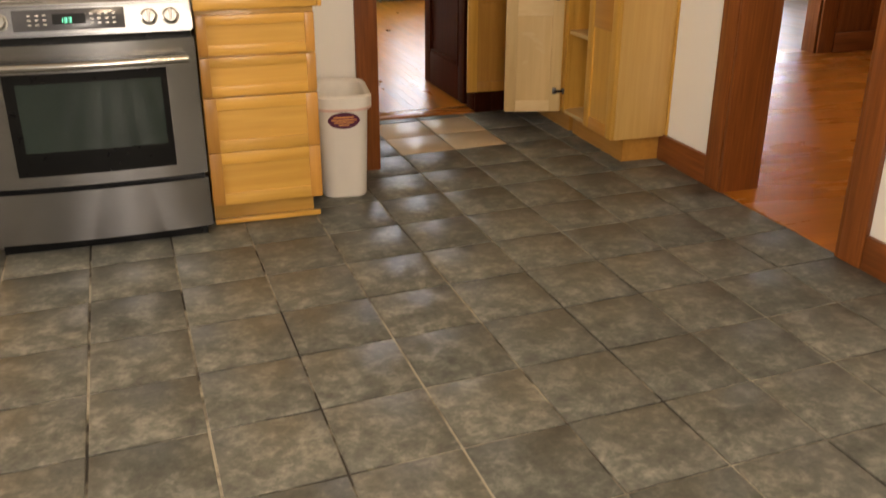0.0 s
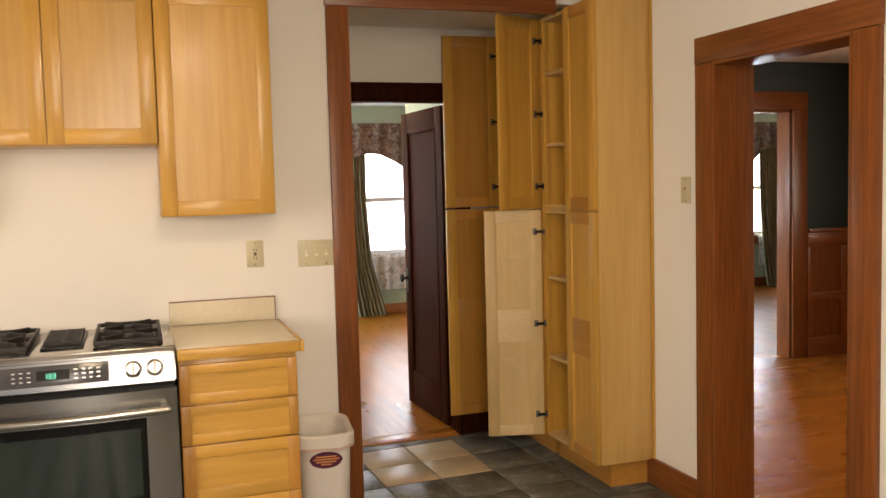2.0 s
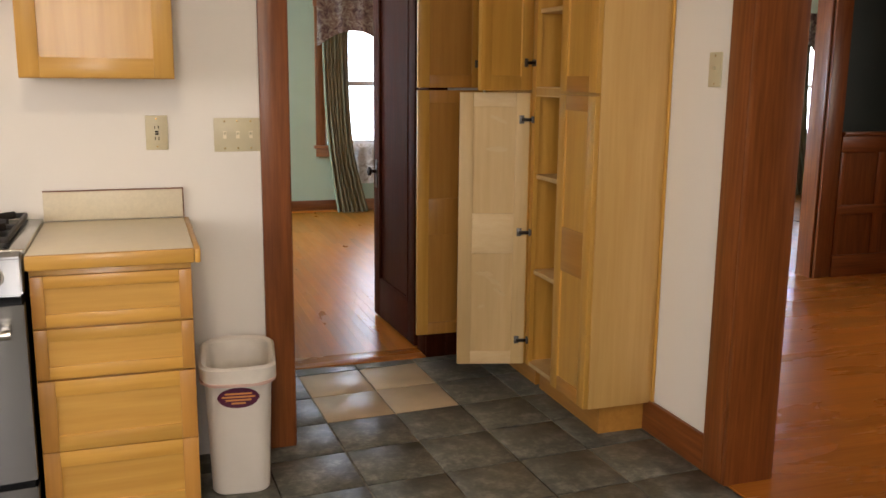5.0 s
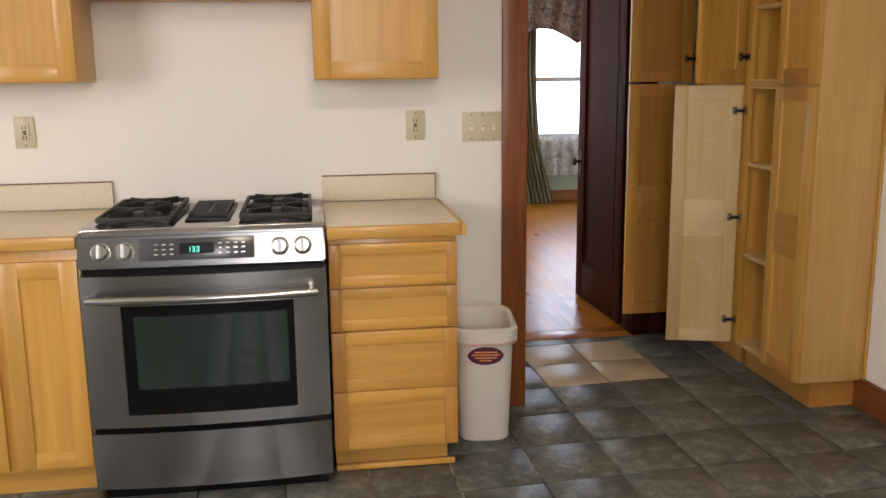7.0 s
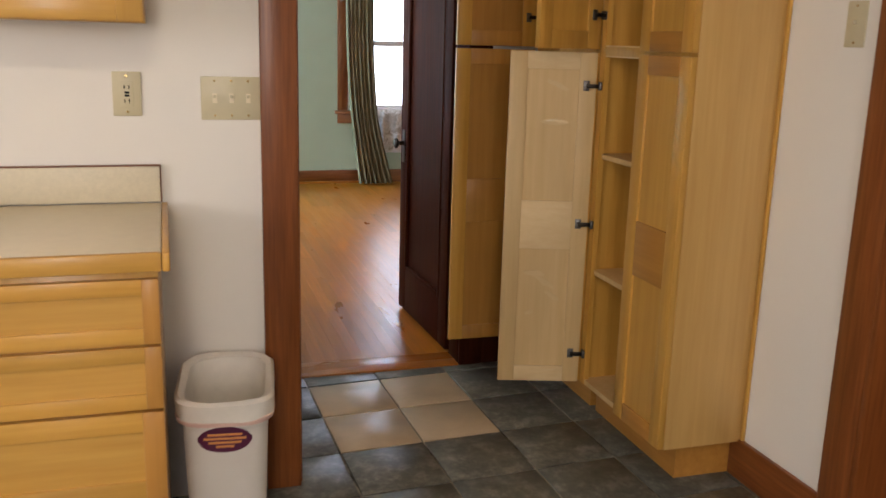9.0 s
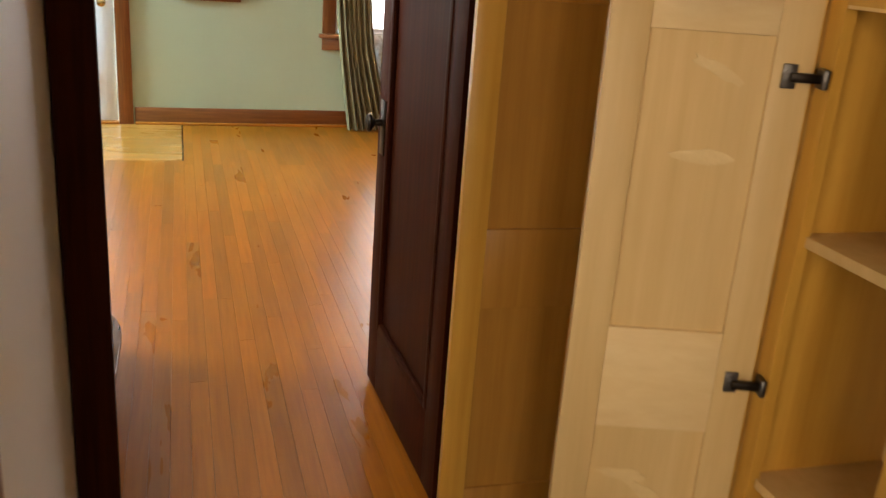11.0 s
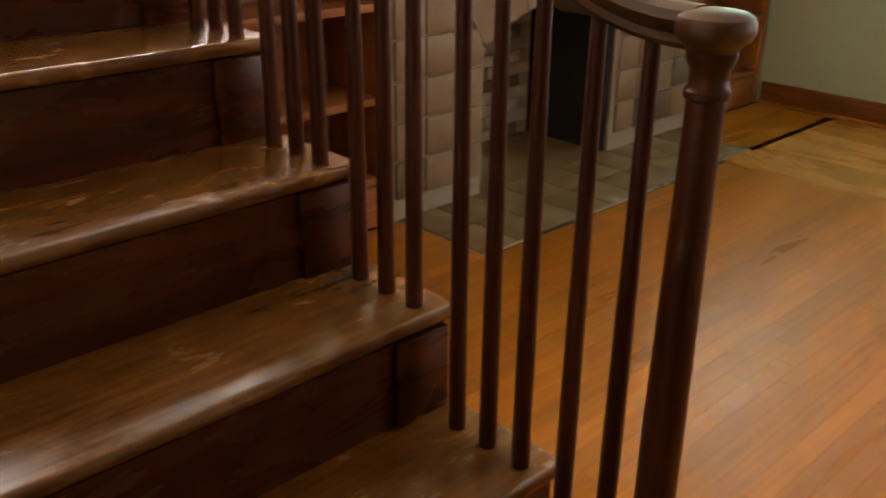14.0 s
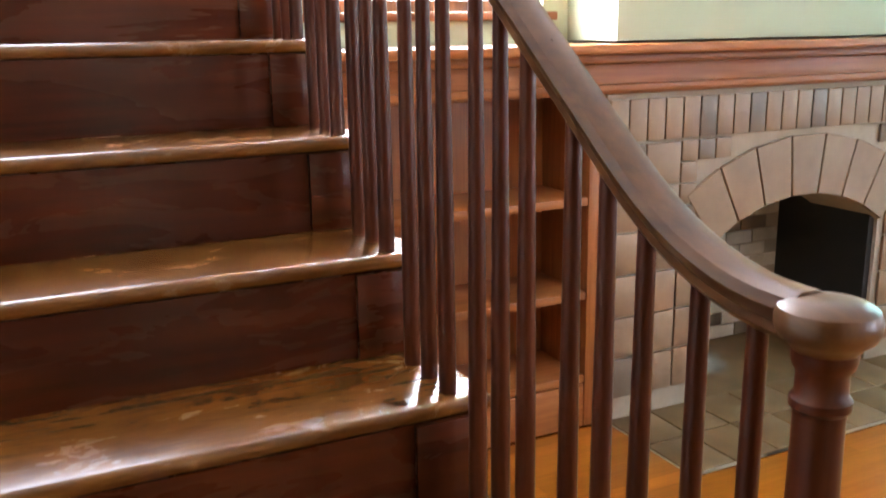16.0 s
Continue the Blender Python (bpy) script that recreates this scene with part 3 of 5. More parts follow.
def range_cooker():
    x0, x1, xm = -0.496, 0.300, -0.098
    r = thing("kitchen_range", "stainless steel slide-in range with a green-lit display", "range", (xm, 3.45, 0))
    part("body", boxes((x0 + 0.01, x1 - 0.01, 3.2, 3.78, 0.05, 0.90), bevel=0.004), M_BLACK, r)
    part("cooktop", boxes((x0 - 0.004, x1 + 0.004, 3.21, 3.785, 0.902, 0.932), bevel=0.006), M_STEEL_D, r)
    # sloped control fascia
    bm = bmesh.new()
    sec = [(3.205, 0.930), (3.152, 0.920), (3.125, 0.815), (3.205, 0.808)]
    a = [bm.verts.new((x0, y, z)) for y, z in sec]
    b = [bm.verts.new((x1, y, z)) for y, z in sec]
    for i in range(4):
        bm.faces.new((a[i], a[(i + 1) % 4], b[(i + 1) % 4], b[i]))
    bm.faces.new(a[::-1])
    bm.faces.new(b)
    bmesh.ops.bevel(bm, geom=bm.edges[:], offset=0.006, segments=2, affect="EDGES")
    fascia = part("control_fascia", bm, M_STEEL, r)
    tilt = math.degrees(math.atan2(0.027, 0.105))

    def on_face(x, s, out=0.0):
        # s runs from 0 at the fascia's lower edge to 1 at its bend
        return Vector((x, 3.125 + 0.027 * s - out * 0.95, 0.815 + 0.105 * s + out * 0.3))
    face = pose(0, 0, 0, -tilt, 0, 0)
    pb = boxes((-0.185, 0.185, -0.004, 0.004, -0.036, 0.036), bevel=0.002)
    pb.transform(Matrix.Translation(on_face(xm - 0.02, 0.52)) @ face)
    panel = part("control_panel", pb, M_PANEL, fascia, "dark glass touch panel")
    db = boxes((-0.055, 0.055, -0.0065, -0.004, -0.017, 0.019))
    db.transform(Matrix.Translation(on_face(xm - 0.02, 0.52)) @ face)
    part("display", db, M_BLACK, fascia)
    seg = {"1": "bc", "3": "abgcd"}
    spots = {"a": (0, 0.008, 0.008, 0.0016), "b": (0.004, 0.004, 0.0016, 0.008), "c": (0.004, -0.004, 0.0016, 0.008), "d": (0, -0.008, 0.008, 0.0016), "g": (0, 0, 0.008, 0.0016)}
    for i, ch in enumerate("133"):
        dbm = bmesh.new()
        for s in seg[ch]:
            cx, cz, w, hh = spots[s]
            join(dbm, boxes((cx - w / 2, cx + w / 2, -0.0075, -0.0066, cz - hh / 2, cz + hh / 2)))
        dbm.transform(Matrix.Translation(on_face(xm - 0.045 + 0.014 * i, 0.50)) @ face)
        part("digit", dbm, M_DIGIT, fascia, "glowing green display digit")
    for cx in (-0.13, -0.105, -0.08, 0.075, 0.10, 0.125, 0.15):
        for cz in (-0.016, 0.0, 0.016):
            bb = boxes((cx - 0.006, cx + 0.006, -0.0048, -0.0042, cz - 0.0022, cz + 0.0022))
            bb.transform(Matrix.Translation(on_face(xm - 0.02, 0.52)) @ face)
            part("touch_key", bb, M_STEEL_D, fascia)
    for x in (x0 + 0.075, x0 + 0.15, x1 - 0.15, x1 - 0.075):
        kb = lathe([(0.031, 0), (0.031, 0.006), (0.026, 0.008), (0.024, 0.03), (0.021, 0.033), (0.0, 0.033)], 24, False)
        kb.transform(Matrix.Translation(on_face(x, 0.5)) @ pose(0, 0, 0, 90 - tilt, 0, 0))
        knob = part("knob", kb, M_STEEL_D, fascia)
        gb = boxes((-0.005, 0.005, -0.046, -0.033, -0.022, 0.022), bevel=0.003)
        gb.transform(Matrix.Translation(on_face(x, 0.5)) @ pose(0, 0, 0, -tilt, 0, 0))
        part("knob_grip", gb, M_WHITE, fascia)

    def bowed(z0, z1, proud, mat, nm, parent, xa=x0, xb=x1):
        bm = bmesh.new()
        n = 20
        rows = []
        for i in range(n + 1):
            x = xa + (xb - xa) * i / n
            yy = 3.137 - 0.024 * (1 - ((x - xm) / (x1 - xm)) ** 2) - proud
            rows.append([bm.verts.new(p) for p in ((x, yy, z0), (x, yy, z1), (x, 3.185, z1), (x, 3.185, z0))])
        for a_, b_ in zip(rows, rows[1:]):
            for k in range(4):
                f = bm.faces.new((a_[k], a_[(k + 1) % 4], b_[(k + 1) % 4], b_[k]))
                f.smooth = k == 0
        bm.faces.new(rows[0][::-1])
        bm.faces.new(rows[-1])
        return part(nm, bm, mat, parent)
    part("vent_gap", boxes((x0 + 0.008, x1 - 0.008, 3.16, 3.2, 0.76, 0.815)), M_BLACK, r)
    door = bowed(0.268, 0.788, 0.0, M_STEEL, "oven_door", r)
    bowed(0.312, 0.688, 0.002, M_BLACK, "window_frame", door, x0 + 0.125, x1 - 0.112)
    bowed(0.402, 0.652, 0.0035, M_OVENGLASS, "window_glass", door, x0 + 0.165, x1 - 0.135)
    bowed(0.048, 0.246, 0.0, M_STEEL, "storage_drawer", r)
    part("gap_shadow_strip", boxes((x0 + 0.012, x1 - 0.012, 3.17, 3.2, 0.242, 0.272)), M_BLACK, r)
    part("toe_kick", boxes((x0 + 0.02, x1 - 0.02, 3.17, 3.26, 0.0, 0.05)), M_BLACK, r)
    pts = []
    for i in range(15):
        u = i / 14
        pts.append((x0 + 0.03 + (x1 - x0 - 0.06) * u, 3.072 - 0.02 * (1 - (2 * u - 1) ** 2), 0.722))
    handle = part("oven_handle", sweep(pts, [(0.014 * math.cos(a), 0.014 * math.sin(a)) for a in [k * math.pi / 6 for k in range(12)]]), M_STEEL_D, door)
    for x in (x0 + 0.045, x1 - 0.045):
        part("handle_mount", boxes((x - 0.012, x + 0.012, 3.078, 3.128, 0.712, 0.734), bevel=0.003), M_STEEL_D, door)
    # grates, burners and the middle vent
    for cx in (xm - 0.235, xm + 0.235):
        part("burner_pan", boxes((cx - 0.125, cx + 0.125, 3.25, 3.74, 0.930, 0.937), bevel=0.003), M_BLACK, r)
        g = bmesh.new()
        for dx in (-0.118, 0.118):
            join(g, boxes((cx + dx - 0.006, cx + dx + 0.006, 3.255, 3.735, 0.945, 0.962), bevel=0.003))
        for y in (3.258, 3.495, 3.732):
            join(g, boxes((cx - 0.12, cx + 0.12, y - 0.006, y + 0.006, 0.945, 0.962), bevel=0.003))
        for cy in (3.375, 3.615):
            for k in range(4):
                ang = k * 90 + 45
                arm = boxes((0.028, 0.125, -0.006, 0.006, 0.948, 0.972), bevel=0.003)
                join(g, arm, pose(cx, cy, 0, 0, 0, ang))
        part("grate", g, M_IRON, r, "black cast-iron burner grate")
        for cy in (3.375, 3.615):
            b_ = lathe([(0.048, 0.936), (0.046, 0.950), (0.034, 0.952), (0.033, 0.962), (0.0, 0.964)], 20, False)
            b_.transform(Matrix.Translation((cx, cy, 0)))
            part("burner", b_, M_IRON, r)
    v = boxes((xm - 0.075, xm + 0.075, 3.30, 3.70, 0.931, 0.942), bevel=0.003)
    part("vent_tray", v, M_BLACK, r)
    s = bmesh.new()
    for k in range(13):
        y = 3.345 + k * 0.026
        join(s, boxes((xm - 0.066, xm + 0.066, y, y + 0.011, 0.943, 0.956)))
    for x in (xm - 0.066, xm, xm + 0.060):
        join(s, boxes((x, x + 0.006, 3.335, 3.675, 0.943, 0.957)))
    part("vent_grille", s, M_IRON, r, "black slatted downdraft vent")
    return r


range_cooker()


def base_drawers():
    c = thing("drawer_base_cabinet", "maple base cabinet with four framed drawer fronts", "cabinet", (0.53, 3.5, 0))
    x0, x1 = 0.310, 0.757
    part("body", boxes((x0, x1 - 0.001, 3.205, 3.78, 0.098, 0.879), bevel=0.002), M_MAPLE_V, c)
    part("toe_kick", boxes((x0 + 0.005, x1 - 0.03, 3.265, 3.76, 0.022, 0.097)), M_MAPLE_H, c)
    part("toe_moulding", boxes((x0 + 0.005, x1 - 0.004, 3.243, 3.264, 0.001, 0.022), bevel=0.004), M_MAPLE_H, c)
    for z0, z1 in ((0.106, 0.322), (0.325, 0.541), (0.549, 0.697), (0.706, 0.854)):
        # darker stiles: the upright grain's weaker reflection is painted in
        shaker(c, "drawer_front", x1 - x0 - 0.004, z1 - z0, pose(x0 + 0.002, 3.185, z0), M_MAPLE_SHADE_V, M_MAPLE_H, M_MAPLE_H, stile=0.047 if z1 - z0 > 0.2 else 0.036)
    return c


base_drawers()


def base_left():
    c = thing("base_cabinet", "maple base cabinet with framed door beside the range", "cabinet", (-0.75, 3.5, 0))
    x0, x1 = -1.30, -0.503
    part("body", boxes((x0, x1, 3.205, 3.78, 0.098, 0.879), bevel=0.002), M_MAPLE_V, c)
    part("toe_kick", boxes((x0, x1 - 0.005, 3.265, 3.76, 0.0, 0.097)), M_MAPLE_H, c)
    shaker(c, "door", 0.245, 0.72, pose(-0.756, 3.185, 0.115), M_MAPLE_V, M_MAPLE_H, M_MAPLE_V, stile=0.058)
    shaker(c, "door", 0.50, 0.72, pose(-1.286, 3.185, 0.115), M_MAPLE_V, M_MAPLE_H, M_MAPLE_V, stile=0.058)
    return c


base_left()


def worktop(name, x0, x1, label, end):
    c = thing(name, label, "worktop", ((x0 + x1) / 2, 3.5, 0.879))
    part("top", boxes((x0, x1, 3.172, 3.775, 0.880, 0.920), bevel=0.002), M_LAMINATE, c)
    part("wood_edge", boxes((x0, x1, 3.152, 3.171, 0.878, 0.921), bevel=0.005), M_MAPLE_H, c, "maple front edge strip")
    if end:
        part("end_edge", boxes((x1 + 0.001, x1 + 0.018, 3.152, 3.775, 0.878, 0.921), bevel=0.004), M_MAPLE_H, c)
    part("backsplash", boxes((x0, x1, 3.776, 3.797, 0.922, 1.022), bevel=0.003), M_SPLASH, c, "speckled beige laminate backsplash")
    part("edge_line", boxes((x0, x1, 3.776, 3.7968, 1.0225, 1.0255)), M_TRIM_X, c, "dark laminate edge")
    if end:
        part("edge_line", boxes((x1 + 0.0005, x1 + 0.003, 3.776, 3.7968, 0.922, 1.0255)), M_TRIM_V, c, "dark laminate edge")
    return c


worktop("worktop_right", 0.306, 0.764, "cream laminate worktop with maple edging on the drawer cabinet", True)["category"] = "worktop"
worktop("worktop_left", -2.0, -0.502, "cream laminate worktop with maple edging beside the range", False)


def upper(name, x0, x1, z0, z1, doors, label):
    c = thing(name, label, "wall cabinet", ((x0 + x1) / 2, 3.65, z0))
    part("body", boxes((x0, x1, 3.522, YW - 0.003, z0, z1), bevel=0.002), M_MAPLE_V, c)
    w = (x1 - x0) / doors
    for k in range(doors):
        shaker(c, "door", w - 0.004, z1 - z0 - 0.006, pose(x0 + k * w + 0.002, 3.501, z0 + 0.003), M_MAPLE_V, M_MAPLE_H, M_MAPLE_V, stile=0.06)
    return c


upper("wall_cabinet", 0.289, 0.746, 1.406, 2.32, 1, "tall honey maple wall cabinet with one framed door")
upper("wall_cabinet", -0.529, 0.287, 1.70, 2.32, 2, "short honey maple wall cabinet above the range")
upper("wall_cabinet", -1.30, -0.531, 1.406, 2.32, 2, "tall honey maple wall cabinet beside the range")


def cover_plate(name, x, z, gangs, kind, label):
    """Wall plates on the stove wall."""
    w = 0.075 + 0.046 * (gangs - 1)
    p = thing(name, label, "outlet" if kind == "outlet" else "switch", (x, YW, z))
    part("plate", boxes((x - w / 2, x + w / 2, YW - 0.007, YW - 0.0005, z - 0.06, z + 0.06), bevel=0.003), M_IVORY, p)
    for g in range(gangs):
        cx = x + (g - (gangs - 1) / 2) * 0.046
        if kind == "outlet":
            part("face", boxes((cx - 0.017, cx + 0.017, YW - 0.010, YW - 0.0072, z - 0.034, z + 0.034), bevel=0.002), M_IVORY, p)
            for dz in (-0.019, 0.019):
                for dx in (-0.006, 0.006):
                    part("slot", boxes((cx + dx - 0.0015, cx + dx + 0.0015, YW - 0.0108, YW - 0.0102, z + dz - 0.005, z + dz + 0.005)), M_SLOT, p)
            for dz in (-0.004, 0.004):
                part("button", boxes((cx - 0.006, cx + 0.006, YW - 0.0118, YW - 0.0102, z + dz - 0.003, z + dz + 0.003)), M_SLOT, p)
        else:
            part("slot", boxes((cx - 0.006, cx + 0.006, YW - 0.0078, YW - 0.0072, z - 0.013, z + 0.013)), M_LAMINATE, p)
            part("toggle", boxes((cx - 0.004, cx + 0.004, YW - 0.02, YW - 0.0079, z + 0.001, z + 0.010), bevel=0.001), M_IVORY, p)
        for dz in (-0.048, 0.048):
            s = lathe([(0.0035, 0), (0.003, 0.0012), (0, 0.0014)], 10, False)
            s.transform(pose(cx, YW - 0.007, z + dz, 90))
            part("screw", s, M_BRASS, p)
    return p


cover_plate("wall_outlet", 0.688, 1.219, 1, "outlet", "ivory outlet plate on the white stove wall")
cover_plate("wall_outlet", -0.808, 1.219, 1, "outlet", "ivory outlet plate above the worktop")
cover_plate("light_switch", 0.966, 1.209, 3, "switch", "ivory three-gang switch plate beside the casing")
p = thing("light_switch", "ivory single switch plate beside the dining doorway", "switch", (XR, 3.205, 1.455))
part("plate", boxes((XR - 0.007, XR - 0.0005, 3.169, 3.241, 1.395, 1.515), bevel=0.003), M_IVORY, p)
part("toggle", boxes((XR - 0.018, XR - 0.0075, 3.201, 3.209, 1.455, 1.465), bevel=0.001), M_IVORY, p)
for dz in (-0.048, 0.048):
    s = lathe([(0.0035, 0), (0.003, 0.0012), (0, 0.0014)], 10, False)
    s.transform(pose(XR - 0.007, 3.205, 1.455 + dz, 0, -90, 0))
    part("screw", s, M_BRASS, p)


def rounded_rect(w, d, r, n=5):
    pts = []
    for cx, cy, a0 in ((w / 2 - r, d / 2 - r, 0), (-w / 2 + r, d / 2 - r, 90), (-w / 2 + r, -d / 2 + r, 180), (w / 2 - r, -d / 2 + r, 270)):
        for k in range(n + 1):
            a = radians(a0 + 90 * k / n)
            pts.append((cx + r * math.cos(a), cy + r * math.sin(a)))
    return pts


def loft(levels, smooth=True, caps=True):
    """Rings of (outline, z); every outline has the same number of points."""
    bm = bmesh.new()
    rings = [[bm.verts.new((x, y, z)) for x, y in o] for o, z in levels]
    n = len(rings[0])
    for a, b in zip(rings, rings[1:]):
        for i in range(n):
            f = bm.faces.new((a[i], a[(i + 1) % n], b[(i + 1) % n], b[i]))
            f.smooth = smooth
    if caps:
        bm.faces.new(rings[0][::-1])
        bm.faces.new(rings[-1])
    return bm


def waste_bin():
    cx, cy, turn = 0.917, 3.568, -6
    base = pose(cx, cy, 0, 0, 0, turn) @ Matrix.Diagonal((1.05, 1.06, 0.868, 1))
    b = thing("waste_bin", "white plastic bin with pale liner beside the drawers", "bin", (cx, cy, 0))

    def ring(w, d, r):
        return rounded_rect(w, d, r)
    bm = loft([(ring(0.175, 0.27, 0.05), 0.0), (ring(0.187, 0.285, 0.055), 0.008), (ring(0.215, 0.34, 0.07), 0.50), (ring(0.235, 0.365, 0.078), 0.503), (ring(0.24, 0.37, 0.08), 0.53), (ring(0.228, 0.356, 0.075), 0.537),
               (ring(0.205, 0.33, 0.07), 0.532), (ring(0.18, 0.28, 0.055), 0.05)])
    bm.transform(base)
    part("body", bm, M_CAN, b)
    lb = loft([(ring(0.160, 0.255, 0.05), 0.12), (ring(0.206, 0.331, 0.07), 0.534), (ring(0.232, 0.362, 0.077), 0.542), (ring(0.247, 0.377, 0.082), 0.532), (ring(0.243, 0.373, 0.08), 0.478), (ring(0.2365, 0.3665, 0.078), 0.478),
               (ring(0.2385, 0.3685, 0.08), 0.529), (ring(0.226, 0.354, 0.075), 0.5365), (ring(0.200, 0.324, 0.069), 0.528), (ring(0.156, 0.250, 0.05), 0.125)])
    for v in lb.verts:
        v.co += Vector((noise.noise(v.co * 24), noise.noise(v.co * 24 + Vector((5, 1, 2))), 0.6 * noise.noise(v.co * 19))) * 0.005
    lb.transform(base)
    part("liner", lb, M_LINER, b, "crumpled translucent white bin liner")
    hb = loft([(ring(0.218, 0.343, 0.072), 0.462), (ring(0.242, 0.372, 0.08), 0.466), (ring(0.246, 0.376, 0.082), 0.478), (ring(0.236, 0.366, 0.078), 0.4795), (ring(0.218, 0.343, 0.072), 0.462)], caps=False)
    hb.transform(base)
    part("liner_band", hb, M_PINK, b, "pink drawstring band of the liner")
    lm = base

    def front_y(x, z):
        u = (z - 0.008) / 0.492
        w, d, r = 0.187 + 0.028 * u, 0.285 + 0.055 * u, 0.055 + 0.015 * u
        over = max(0.0, abs(x) - (w / 2 - r))
        return -(d / 2 - r) - math.sqrt(max(0.0, r * r - over * over))

    def decal(half_w, half_h, z0, lift, oval, nm, mat, label=""):
        bm = bmesh.new()
        rows = []
        n = 12
        for i in range(n + 1):
            x = half_w * (2 * i / n - 1)
            hh = half_h * (math.sqrt(max(0.02, 1 - (x / half_w) ** 2)) if oval else 1)
            rows.append([bm.verts.new((x, front_y(x, z0 + dz) - out, z0 + dz)) for dz, out in ((-hh, lift), (hh, lift), (hh, -0.001), (-hh, -0.001))])
        for a_, b_ in zip(rows, rows[1:]):
            for k in range(4):
                bm.faces.new((a_[k], a_[(k + 1) % 4], b_[(k + 1) % 4], b_[k]))
        bm.faces.new(rows[0][::-1])
        bm.faces.new(rows[-1])
        bm.transform(lm)
        part(nm, bm, mat, b, label)
    decal(0.066, 0.042, 0.415, 0.0012, True, "sticker", M_LABEL, "oval maroon sticker with orange print")
    for dz, w in ((0.017, 0.042), (0.004, 0.052), (-0.009, 0.040), (-0.022, 0.022)):
        decal(w, 0.0035, 0.415 + dz, 0.0022, False, "print_line", M_LABEL_T)
    return b


waste_bin()


def hinge(parent, p, ang):
    """A concealed hinge: cup plate on the leaf, arm and clip on the cabinet; ang is the leaf's turn."""
    m = pose(*p, 0, 0, ang)
    a = boxes((-0.050, -0.028, -0.005, -0.0005, -0.018, 0.018), bevel=0.002)
    a.transform(m)
    part("hinge_plate", a, M_HINGE, parent, "nickel cup hinge plate")
    c = lathe([(0.010, 0), (0.010, 0.004), (0.0, 0.005)], 18, False)
    c.transform(m @ pose(-0.039, -0.004, 0, 90))
    part("hinge_cup", c, M_HINGE, parent)
    d = boxes((-0.042, 0.010, -0.020, -0.008, -0.007, 0.007), bevel=0.003)
    d.transform(m)
    part("hinge_arm", d, M_BRONZE, parent)
    e = boxes((0.002, 0.013, -0.026, 0.006, -0.015, 0.015), bevel=0.004)
    e.transform(m)
    part("hinge_clip", e, M_HINGE, parent)


